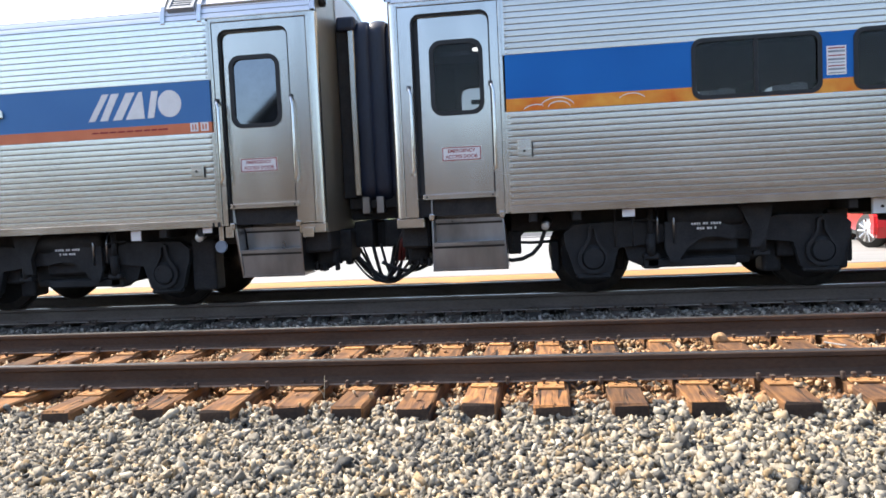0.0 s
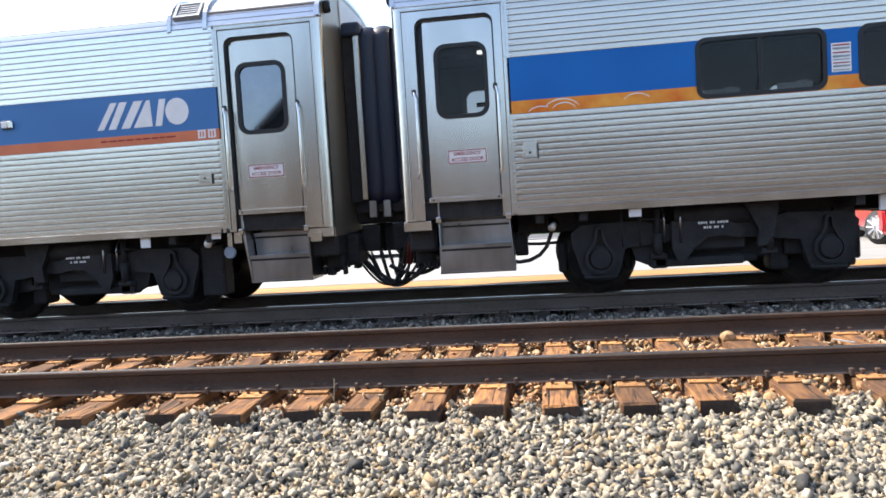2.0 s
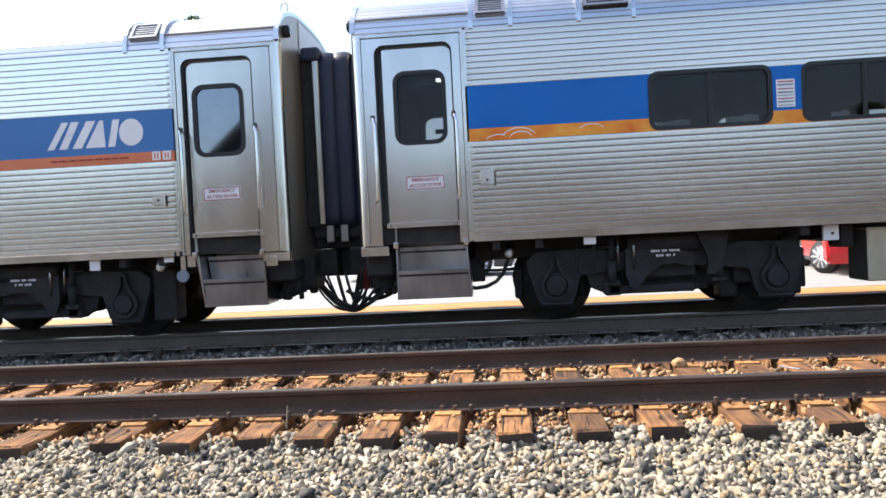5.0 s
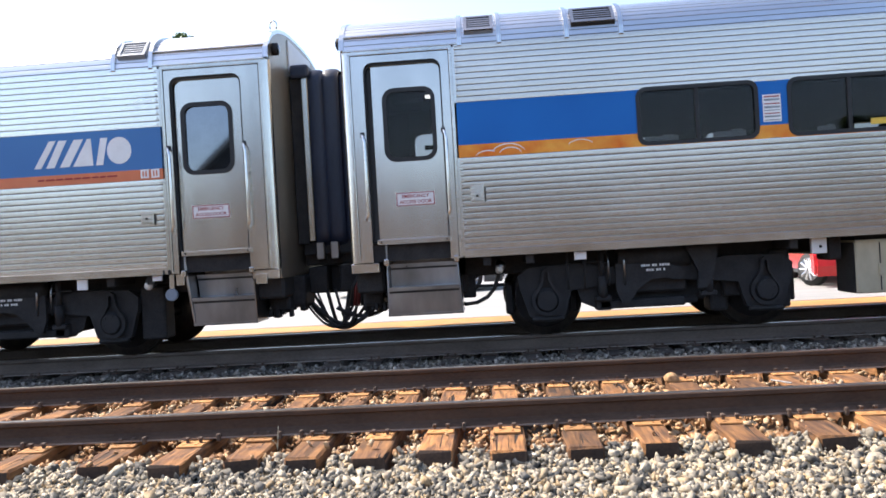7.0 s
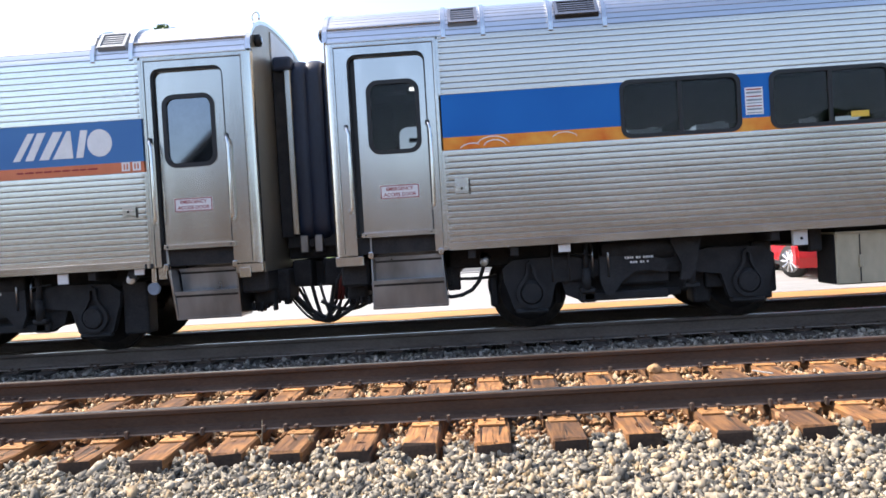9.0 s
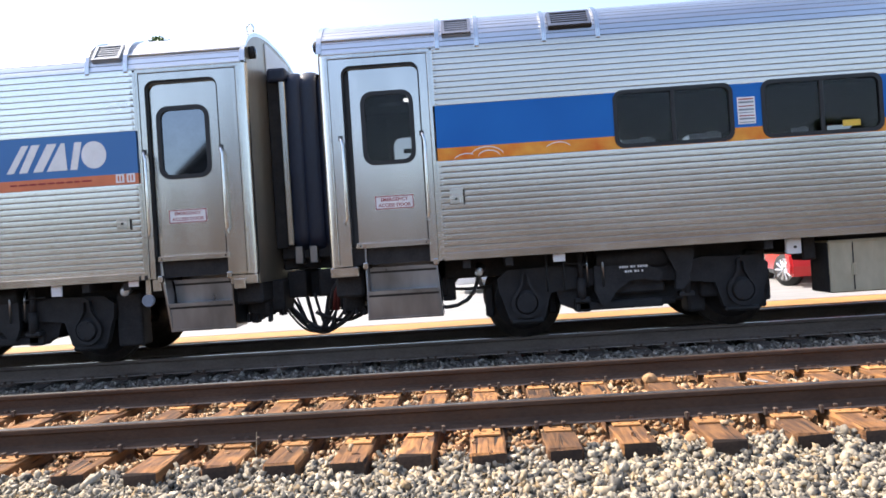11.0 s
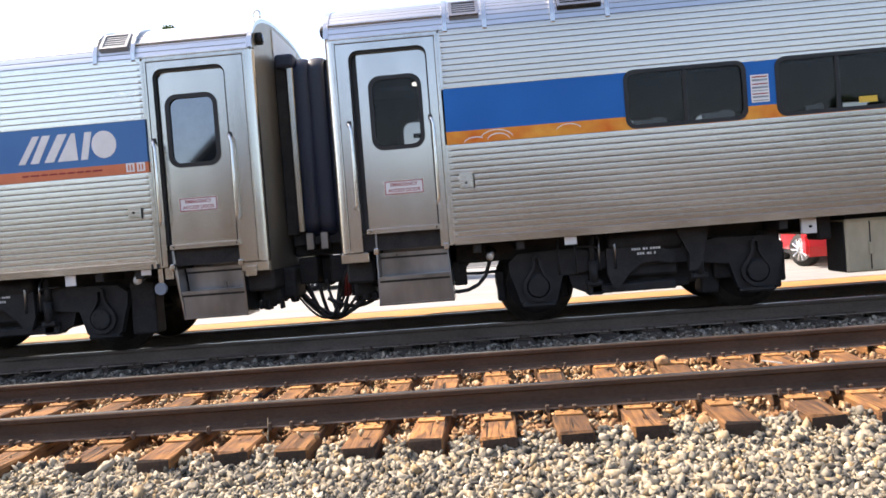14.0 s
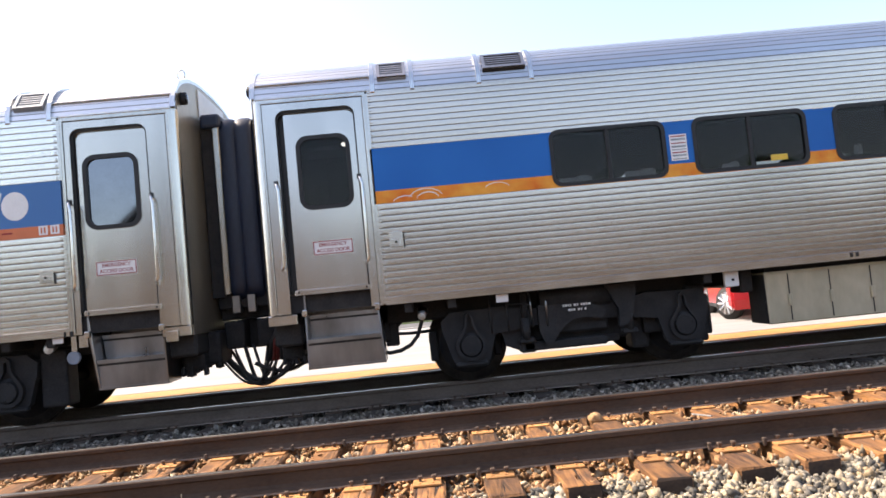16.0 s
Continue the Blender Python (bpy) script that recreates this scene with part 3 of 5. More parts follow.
# ---- the train ----
def livery_material(name, blue, orange, split):
    """Blue film above, orange below the split, in the car's own height."""
    m, n, l, b = material(name)
    co, sp = n.new("ShaderNodeTexCoord"), n.new("ShaderNodeSeparateXYZ")
    l.new(co.outputs["Object"], sp.inputs[0])
    gt = n.new("ShaderNodeMath")
    gt.operation = "GREATER_THAN"
    gt.inputs[1].default_value = split
    l.new(sp.outputs[2], gt.inputs[0])
    nz, n2 = n.new("ShaderNodeTexNoise"), n.new("ShaderNodeTexNoise")
    nz.inputs["Scale"].default_value, nz.inputs["Detail"].default_value = 2.6, 6
    n2.inputs["Scale"].default_value = 0.8
    l.new(co.outputs["Object"], nz.inputs[0])
    l.new(co.outputs["Object"], n2.inputs[0])
    ro, rb = ramp(n, [(0.35, orange[0]), (0.62, orange[1])]), ramp(n, [(0.3, blue[0]), (0.7, blue[1])])
    l.new(nz.outputs[0], ro.inputs[0])
    l.new(n2.outputs[0], rb.inputs[0])
    mx = n.new("ShaderNodeMix")
    mx.data_type = "RGBA"
    l.new(gt.outputs[0], mx.inputs[0])
    l.new(ro.outputs[0], mx.inputs[6])
    l.new(rb.outputs[0], mx.inputs[7])
    l.new(mx.outputs[2], b.inputs["Base Color"])
    b.inputs["Roughness"].default_value = 0.5
    b.inputs["Specular IOR Level"].default_value = 0.25
    return m


LIVERY_R = livery_material("bright livery film", ((0.006, 0.115, 0.40), (0.009, 0.145, 0.47)), ((0.66, 0.14, 0.012), (0.80, 0.36, 0.055)), 2.48 - TRAIN_RAIL)
LIVERY_L = livery_material("faded livery film", ((0.055, 0.165, 0.38), (0.07, 0.205, 0.44)), ((0.58, 0.17, 0.08), (0.66, 0.21, 0.10)), 2.44 - TRAIN_RAIL)
LAMP_ON = bpy.data.materials.new("lit ceiling panel")
LAMP_ON.use_nodes = True
LAMP_ON.node_tree.nodes["Principled BSDF"].inputs["Emission Color"].default_value = (1, 0.98, 0.92, 1)
LAMP_ON.node_tree.nodes["Principled BSDF"].inputs["Emission Strength"].default_value = 3.0

FARSIDE = 2 * AXIS_Y - SIDE
LENGTH = 25.9


def fluted(points, pitch, depth=0.0065):
    """Ribs pressed outwards along a profile of (y, z) points, with narrow grooves."""
    P = [Vector(p) for p in points]
    lens = [0.0]
    for a, b in zip(P, P[1:]):
        lens.append(lens[-1] + (b - a).length)
    total = lens[-1]
    n = max(1, round(total / pitch))
    out = []
    for i in range(n):
        for f, h in ((0.0, 0), (0.05, 0), (0.09, 0.92), (0.22, 0.985), (0.5, 1.0), (0.78, 0.985), (0.91, 0.92), (0.95, 0)):
            s = (i + f) / n * total
            k = max(j for j in range(len(lens) - 1) if lens[j] <= s + 1e-9)
            d = (P[k + 1] - P[k]).normalized()
            q = P[k] + d * (s - lens[k])
            out.append((q.x - d.y * h * depth, q.y + d.x * h * depth))
    out.append(tuple(P[-1]))
    return out


def shade_grooves(bm, cuts):
    """Gives the grooves of a fluted sheet a darker colour, as painted crease shade."""
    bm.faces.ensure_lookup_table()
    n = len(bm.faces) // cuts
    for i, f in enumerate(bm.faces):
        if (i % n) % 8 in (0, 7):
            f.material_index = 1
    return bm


def roof_curve(z0=3.66):
    """Roof line from the near eave over the top to the far eave."""
    pts = []
    for k in range(41):
        t = -1 + k / 20
        a = math.copysign(abs(t) ** 0.55, t) if abs(t) < 1 else t
        y = 1.53 * a
        z = 3.55 + 0.68 * max(0.0, 1 - abs(a) ** 2.6) ** (1 / 2.6)
        pts.append((AXIS_Y + y, max(z, z0 - 0.02)))
    pts = [p for p in pts if p[1] >= z0 - 0.001]
    return [(SIDE + 0.003, z0)] + pts + [(FARSIDE - 0.003, z0)]


def arch_plate(x0, x1, z0, z1, h0, h1, top, r, n=6):
    """Outline of a plate with a doorway cut up from its lower edge."""
    pts = [(x0, z0), (x0, z1), (x1, z1), (x1, z0), (h1, z0)]
    for cx, a0 in ((h1 - r, 0), (h0 + r, 90)):
        for k in range(n + 1):
            a = radians(a0 + 90 * k / n)
            pts.append((cx + r * math.cos(a), top - r + r * math.sin(a)))
    return pts + [(h0, z0)]


# doorway of the bright coach and of the faded one, measured from the coach's end
DOORS = {
    True: dict(opening=(0.272, 1.184), leaf=(0.352, 1.164), window=(0.468, 1.094), sign=0.80, threshold=(0.335, 1.20), rails=(0.255, 1.205), steps=(0.425, 1.245, 1.285)),
    False: dict(opening=(0.346, 1.214), leaf=(0.385, 1.180), window=(0.490, 1.123), sign=0.815, threshold=(0.31, 1.166), rails=(0.31, 1.225), steps=(0.335, 1.16, 1.10)),
}


def build_car(right, windows):
    s = 1 if right else -1
    xe = -0.70 if right else -1.55
    X = lambda u: xe + s * u
    steel = STEEL if right else STEEL_OLD
    sheet = STEEL_FLAT if right else STEEL_DULL
    label = "fluted stainless passenger coach with bright blue and orange band" if right else "older fluted stainless passenger coach with faded blue and salmon band"
    car = empty("passenger_coach", pose(xe, AXIS_Y, TRAIN_RAIL), label, "train car", "coaches of the train")
    back = Matrix.Translation((-xe, -AXIS_Y, -TRAIN_RAIL))

    def cp(name, bm, mat, parent=None, label="", smooth=False):
        bmesh.ops.recalc_face_normals(bm, faces=bm.faces)
        bm.transform(back)
        return part(name, bm, mat, parent or car, label, smooth)

    def span(u0, u1):
        a, b = X(u0), X(u1)
        return min(a, b), max(a, b)

    x0, x1 = span(1.345, LENGTH)
    # near side: sill, lower ribs, band, upper ribs
    cp("sill", boxed((x0, SIDE - 0.012, 1.17), (x1, SIDE + 0.05, 1.262), 0.004), sheet)
    bt = 2.975 if right else 2.935
    bb = 2.335 if right else 2.315
    bm = shade_grooves(sweep_x(bmesh.new(), fluted([(SIDE, 1.262), (SIDE, bb)], 0.070), x0, x1, 4), 4)
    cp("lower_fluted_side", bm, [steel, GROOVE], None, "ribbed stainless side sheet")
    bm = shade_grooves(sweep_x(bmesh.new(), fluted([(SIDE, bt), (SIDE, 3.66)], 0.070), x0, x1, 4), 4)
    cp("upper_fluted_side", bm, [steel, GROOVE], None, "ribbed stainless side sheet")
    # end strips that close the ribs beside the door
    a, b = span(1.32, 1.352)
    cp("rib_end_strip", boxed((a, SIDE - 0.008, 1.19), (b, SIDE + 0.03, bb), 0.003), sheet)
    cp("rib_end_strip", boxed((a, SIDE - 0.008, bt), (b, SIDE + 0.03, 3.63), 0.003), sheet)
    for k in range(34):
        z = 1.297 + 0.0698 * k if k < 15 else bt + 0.035 + 0.0698 * (k - 15)
        if bb - 0.02 < z < bt + 0.02 or z > 3.65:
            continue
        a, b = span(1.356, 1.385)
        cp("rib_end_cap", boxed((a, SIDE - 0.016, z - 0.017), (b, SIDE + 0.0, z + 0.017), 0.006), sheet)
    # band with the window openings through it
    film, u = LIVERY_R if right else LIVERY_L, 1.345
    for w0, w1 in windows:
        c0, c1 = w0 - 0.1, w1 + 0.1
        if c0 > u + 0.001:
            p, q = span(u, c0)
            cp("livery_panel", boxed((p, SIDE - 0.006, bb), (q, SIDE + 0.05, bt)), film, None, "blue film over an orange stripe")
        p, q = span(c0, c1)
        h0, h1 = span(w0 + 0.02, w1 - 0.02)
        cp("livery_panel", hole_plate(bmesh.new(), p, q, bb - 0.02, bt + 0.045, round_rect(h0, h1, 2.36, 2.98, 0.10), SIDE - 0.006, SIDE + 0.05), film, None, "blue film over an orange stripe")
        u = c1
    p, q = span(u, LENGTH)
    cp("livery_panel", boxed((p, SIDE - 0.006, bb), (q, SIDE + 0.05, bt)), film, None, "faded blue film over a salmon stripe" if not right else "")
    for w0, w1 in windows:
        p, q = span(w0, w1)
        ctr = (p + q) / 2
        win = cp("window", ring(bmesh.new(), round_rect(p, q, 2.335, 3.005, 0.115), round_rect(p + 0.045, q - 0.045, 2.38, 2.96, 0.085), SIDE - 0.016, SIDE + 0.055), SEAL, None, "wide dark double window in black rubber frame")
        pane = cp("pane", prism(bmesh.new(), round_rect(p + 0.03, q - 0.03, 2.365, 2.975, 0.095), SIDE + 0.012, SIDE + 0.018), WINDOW, win)
        pane.visible_shadow = False
        cp("mullion", boxed((ctr - 0.022, SIDE - 0.010, 2.37), (ctr + 0.022, SIDE + 0.03, 2.97), 0.006), SEAL, win)
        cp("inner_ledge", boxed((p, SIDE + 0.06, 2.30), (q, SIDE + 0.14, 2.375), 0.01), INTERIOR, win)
    # roof
    p, q = span(0.035, LENGTH)
    bm = shade_grooves(sweep_x(bmesh.new(), fluted(roof_curve(), 0.070, 0.008), p, q, 6), 6)
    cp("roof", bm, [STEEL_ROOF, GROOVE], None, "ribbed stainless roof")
    p, q = span(0.0, 0.06)
    rc = roof_curve()
    bm = bmesh.new()
    lo = [(y + (AXIS_Y - y) * -0.010, z + 0.016) for y, z in rc]
    A = [bm.verts.new((p, y, z)) for y, z in lo]
    B = [bm.verts.new((q, y, z)) for y, z in lo]
    for k in range(len(A) - 1):
        bm.faces.new((A[k], B[k], B[k + 1], A[k + 1]))
    C = [bm.verts.new((p, y, z - 0.03)) for y, z in rc]
    D = [bm.verts.new((q, y, z - 0.03)) for y, z in rc]
    for k in range(len(A) - 1):
        bm.faces.new((A[k + 1], C[k + 1], C[k], A[k]))
        bm.faces.new((B[k], D[k], D[k + 1], B[k + 1]))
    cp("roof_edge_trim", bm, POLISHED, None, "bright rounded trim along the roof end")
    # gutter lines over the door
    p, q = span(0.05, 1.42)
    cp("drip_rail", boxed((p, SIDE - 0.014, 3.655), (q, SIDE + 0.01, 3.672), 0.003), sheet)
    p, q = span(0.05, 1.40)
    cp("roof_seam", boxed((p, SIDE + 0.035, 3.835), (q, SIDE + 0.075, 3.85), 0.004), sheet)
    # roof vents: grille between two bright straps
    for v0, v1, dark in ((1.42, 1.88, False), (2.66, 3.28, True)) if right else ((1.42, 1.88, False),):
        vent = None
        for u in (v0, v1):
            bm = bmesh.new()
            p, q = span(u - 0.025, u + 0.025)
            rows = [(SIDE - 0.02, 3.64), (SIDE - 0.012, 3.74), (SIDE + 0.02, 3.85), (SIDE + 0.08, 3.945), (SIDE + 0.17, 4.02), (SIDE + 0.30, 4.085), (SIDE + 0.5, 4.15)]
            for (ya, za), (yb, zb) in zip(rows, rows[1:]):
                vs = [bm.verts.new(c) for c in ((p, ya, za), (q, ya, za), (q, yb, zb), (p, yb, zb), (p, ya + 0.03, za - 0.03), (q, ya + 0.03, za - 0.03), (q, yb + 0.03, zb - 0.03), (p, yb + 0.03, zb - 0.03))]
                for f in ((0, 1, 2, 3), (0, 4, 5, 1), (1, 5, 6, 2), (2, 6, 7, 3), (3, 7, 4, 0)):
                    bm.faces.new([vs[i] for i in f])
            st = cp("roof_vent" if vent is None else "vent_strap", bm, POLISHED, vent, "louvred roof vent between bright straps" if vent is None else "")
            vent = vent or st
        g0, g1 = span(v0 + 0.06, v1 - 0.06)
        bm = bmesh.new()
        a, b = Vector((0, SIDE + 0.012, 3.775)), Vector((0, SIDE + 0.185, 3.985))
        nrm = Vector((0, -(b - a).z, (b - a).y)).normalized()
        def slab(bm, u0, u1, t0, t1, off, th):
            lo_, hi_ = a.lerp(b, t0), a.lerp(b, t1)
            vs = [bm.verts.new(Vector((x, 0, 0)) + c + nrm * o) for o in (off, off + th) for x, c in ((u0, lo_), (u1, lo_), (u1, hi_), (u0, hi_))]
            for f in ((3, 2, 1, 0), (4, 5, 6, 7), (0, 1, 5, 4), (1, 2, 6, 5), (2, 3, 7, 6), (3, 0, 4, 7)):
                bm.faces.new([vs[i] for i in f])
        slab(bm, g0, g1, 0.0, 1.0, -0.02, 0.045)
        cp("vent_backing", bm, BLACK if dark else VENT_GREY, vent, "dark opening behind the louvres")
        bm = bmesh.new()
        for (c0, c1, t0, t1) in ((g0, g1, 0, 0.09), (g0, g1, 0.91, 1.0), (g0, g0 + 0.035, 0.09, 0.91), (g1 - 0.035, g1, 0.09, 0.91)):
            slab(bm, c0, c1, t0, t1, 0.026, 0.022)
        cp("vent_frame", bm, steel if right else VENT_GREY, vent)
        for k in range(5):
            bm = bmesh.new()
            slab(bm, g0 + 0.036, g1 - 0.036, 0.15 + 0.155 * k, 0.21 + 0.155 * k, 0.027, 0.012)
            cp("louvre", bm, steel if right else VENT_GREY, vent)
    # flat end section with the doorway, open down to the steps
    dz = DOORS[right]
    zb = 1.175
    p, q = span(0.09, 1.322)
    o0, o1 = span(*dz["opening"])
    l0, l1 = span(*dz["leaf"])
    cp("door_frame_panel", prism(bmesh.new(), arch_plate(p, q, zb, 3.66, o0, o1, 3.515, 0.11), SIDE, SIDE + 0.03), sheet, None, "flat brushed stainless panel round the door")
    # raised seams either side and over the door
    for u0, u1 in ((0.095, 0.118), (1.287, 1.31)):
        a, b = span(u0, u1)
        cp("pillar_trim", boxed((a, SIDE - 0.010, 1.18), (b, SIDE + 0.01, 3.62), 0.004), sheet)
    for u in (0.124, 1.281):
        cp("pillar_seam", boxed((X(u) - 0.004, SIDE - 0.003, 1.20), (X(u) + 0.004, SIDE + 0.01, 3.60)), SEAL)
    a, b = span(0.118, 1.287)
    cp("header_trim", boxed((a, SIDE - 0.008, 3.608), (b, SIDE + 0.01, 3.622), 0.003), sheet)
    cp("header_seam", boxed((a + 0.004, SIDE - 0.003, 3.598), (b - 0.004, SIDE + 0.01, 3.606)), SEAL)
    cp("door_reveal", prism(bmesh.new(), arch_plate(o0 - 0.012, o1 + 0.012, 1.43, 3.527, o0 + 0.018, o1 - 0.018, 3.49, 0.095), SIDE + 0.031, SIDE + 0.10), SEAL, None, "black rubber door surround")
    cp("door_pocket", boxed((o0 - 0.01, SIDE + 0.118, 1.40), (o1 + 0.01, SIDE + 0.135, 2.30)), SEAL)
    w0, w1 = span(*dz["window"])
    door = cp("side_door", hole_plate(bmesh.new(), l0, l1, 1.40, 3.515, round_rect(w0 + 0.03, w1 - 0.03, 2.375, 3.185, 0.11), SIDE + 0.075, SIDE + 0.112), sheet, None, "brushed steel side door with rounded window")
    for x0_, x1_ in ((o0 - 0.008, l0 - 0.001), (l1 + 0.001, o1 + 0.008)):
        cp("edge_seal", boxed((x0_, SIDE + 0.088, 1.40), (x1_, SIDE + 0.117, 3.52)), SEAL, door)
    cp("window_gasket", ring(bmesh.new(), round_rect(w0, w1, 2.345, 3.215, 0.14), round_rect(w0 + 0.05, w1 - 0.05, 2.395, 3.165, 0.1), SIDE + 0.062, SIDE + 0.115), SEAL, door)
    pane = cp("door_pane", prism(bmesh.new(), round_rect(w0 + 0.03, w1 - 0.03, 2.375, 3.185, 0.11), SIDE + 0.090, SIDE + 0.096), WINDOW if right else DOORGLASS, door)
    pane.visible_shadow = False
    sx = X(dz["sign"])
    sign = cp("door_sign", boxed((sx - 0.228, SIDE + 0.070, 1.818), (sx + 0.228, SIDE + 0.074, 1.978), 0.0), WHITE, door, "white door sign with red lettering")
    bm = ring(bmesh.new(), [(sx - 0.225, 1.821), (sx + 0.225, 1.821), (sx + 0.225, 1.975), (sx - 0.225, 1.975)], [(sx - 0.215, 1.831), (sx + 0.215, 1.831), (sx + 0.215, 1.965), (sx - 0.215, 1.965)], SIDE + 0.0685, SIDE + 0.0705)
    cp("sign_border", bm, RED_INK, sign)
    for text, z in (("EMERGENCY", 1.930), ("ACCESS DOOR", 1.864)):
        lettering(text, 0.056, RED_INK, sign, Matrix.Translation((sx - xe, SIDE + 0.0692 - AXIS_Y, z - TRAIN_RAIL)) @ pose(0, 0, 0, 90, 0, 0))
    # threshold plate and end pillar
    a, b = span(*dz["threshold"])
    sillp = cp("threshold", boxed((a, SIDE - 0.03, 1.372), (b, SIDE + 0.12, 1.436), 0.006), sheet)
    for x in (a + 0.05, b - 0.05):
        cp("bolt", rod(bmesh.new(), (x, SIDE - 0.038, 1.405), (x, SIDE - 0.029, 1.405), 0.012, 8), SEAL, sillp)
    bm = bmesh.new()
    cols = []
    for k in range(7):
        t = math.pi / 2 * k / 6
        x, y = X(0.09 - 0.09 * math.sin(t)), SIDE + 0.09 - 0.09 * math.cos(t)
        cols.append([bm.verts.new((x, y, 1.17)), bm.verts.new((x, y, 3.66))])
    for c, d in zip(cols, cols[1:]):
        bm.faces.new((c[0], d[0], d[1], c[1]))
    cp("corner_post", bm, sheet, None, "", True)
    a, b = span(0.0, 0.34)
    cp("corner_foot", boxed((a, SIDE + 0.01, 1.05), (b - 0.01, SIDE + 0.3, 1.168), 0.01), sheet)
    # handrails: bent bars that stand off on small dark brackets
    for u in dz["rails"]:
        x, z0_, z1_ = X(u), 1.685, 2.645
        k = -0.03
        bm = tube(bmesh.new(), [(x + k, SIDE + 0.005, z1_ + 0.03), (x + k, SIDE - 0.045, z1_ + 0.02), (x + k * 0.4, SIDE - 0.07, z1_ - 0.01), (x, SIDE - 0.075, z1_ - 0.06), (x, SIDE - 0.075, z0_ + 0.06), (x + k * 0.3, SIDE - 0.07, z0_ + 0.02), (x + k, SIDE - 0.04, z0_), (x + k * 1.2, SIDE + 0.005, z0_)], 0.0165, 10)
        hr = cp("handrail", bm, POLISHED, None, "polished steel grab rail", True)
        for z in (z0_, z1_ + 0.03):
            cp("bracket", boxed((x + k - 0.026, SIDE - 0.016, z - 0.03), (x + k + 0.026, SIDE + 0.004, z + 0.03), 0.006), SEAL if z > 2 else sheet, hr)
    # end wall
    bm = bmesh.new()
    e = [(SIDE + 0.085, 1.05)] + [(y + (0.085 if k == 0 else 0), z) for k, (y, z) in enumerate(rc)] + [(FARSIDE - 0.085, 1.05)]
    e = [(min(max(y, SIDE + 0.03), FARSIDE - 0.03), z) for y, z in e]
    p, q = span(0.004, 0.05)
    A, B = [bm.verts.new((p, y, z)) for y, z in e], [bm.verts.new((q, y, z)) for y, z in e]
    bm.faces.new(A), bm.faces.new(B[::-1])
    for k in range(len(A)):
        j = (k + 1) % len(A)
        bm.faces.new((A[j], A[k], B[k], B[j]))
    cp("end_wall", bm, END_STEEL, None, "grimy brown-grey end wall")
    lamp = cp("marker_lamp", rod(bmesh.new(), (X(0.0), SIDE + 0.25, 3.83), (X(-0.06), SIDE + 0.25, 3.83), 0.075, 16), BLACK, None, "round black marker lamp", True)
    cp("lens", rod(bmesh.new(), (X(-0.06), SIDE + 0.25, 3.83), (X(-0.075), SIDE + 0.25, 3.83), 0.05, 16), CARGLASS, lamp, "", True)
    if not right:
        lx, ly, lz = X(0.03), SIDE + 0.42, 4.11
        bm = tube(bmesh.new(), [(lx + 0.045 * math.cos(t), ly, lz + 0.06 + 0.06 * math.sin(t)) for t in np.linspace(-0.7, math.pi + 0.7, 12)], 0.014)
        cp("lifting_eye", bm, steel, None, "", True)
        # white plate in place of the brightly lit upper end wall
        cp("upper_end_panel", boxed((X(-0.012), 8.98, 3.72), (X(0.003), 10.18, 4.14), 0.004), WHITE, None, "white plate painted as glare on the upper end wall")
    if right:
        cp("header_sign", boxed((-0.15, 8.39, 3.085), (0.235, 8.41, 3.13), 0.004), STEP_METAL, None, "grey strip sign over the inner doorway")
        cp("far_window_bar", boxed((X(0.72), FARSIDE - 0.07, 2.86), (X(1.1), FARSIDE - 0.045, 2.93)), SEAL)
    # far side, floor, ceiling and inner walls
    p, q = span(0.05, LENGTH)
    cp("floor_pan", boxed((p, SIDE + 0.06, 1.18), (q, FARSIDE - 0.06, 1.38)), BLACK, None, "black underfloor")
    a, b = span(1.36, 1.42)
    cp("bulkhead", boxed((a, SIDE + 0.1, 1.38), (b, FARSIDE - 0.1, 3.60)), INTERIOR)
    bm = bmesh.new()
    a, b = span(0.06, 1.36)
    f0, f1 = span(0.565 if right else 0.47, 1.085)
    hole_plate(bm, a, b, 1.19, 3.66, round_rect(f0, f1, 2.37, 3.115 if right else 3.18, 0.13), FARSIDE - 0.04, FARSIDE)
    u = 1.36
    for v0, v1 in windows:
        a, b = span(u, v0 - 0.1)
        if v0 - 0.1 > u + 0.001:
            box(bm, (a, FARSIDE - 0.04, 2.2), (b, FARSIDE, 3.1))
        a, b = span(v0 - 0.1, v1 + 0.1)
        h0, h1 = span(v0, v1)
        hole_plate(bm, a, b, 2.2, 3.1, round_rect(h0, h1, 2.38, 2.84, 0.1), FARSIDE - 0.04, FARSIDE)
        u = v1 + 0.1
    a, b = span(u, LENGTH)
    box(bm, (a, FARSIDE - 0.04, 2.2), (b, FARSIDE, 3.1))
    a, b = span(1.36, LENGTH)
    box(bm, (a, FARSIDE - 0.04, 1.19), (b, FARSIDE, 2.2))
    box(bm, (a, FARSIDE - 0.04, 3.1), (b, FARSIDE, 3.66))
    cp("far_side_wall", bm, steel)
    p, q = span(0.06, LENGTH)
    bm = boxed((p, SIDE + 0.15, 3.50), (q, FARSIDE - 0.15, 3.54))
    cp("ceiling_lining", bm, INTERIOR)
    a, b = span(0.88, 0.99)
    cp("ceiling_lamp", boxed((a, 9.48, 3.355), (b, 9.54, 3.40), 0.01), LAMP_ON, None, "small lit ceiling lamp")
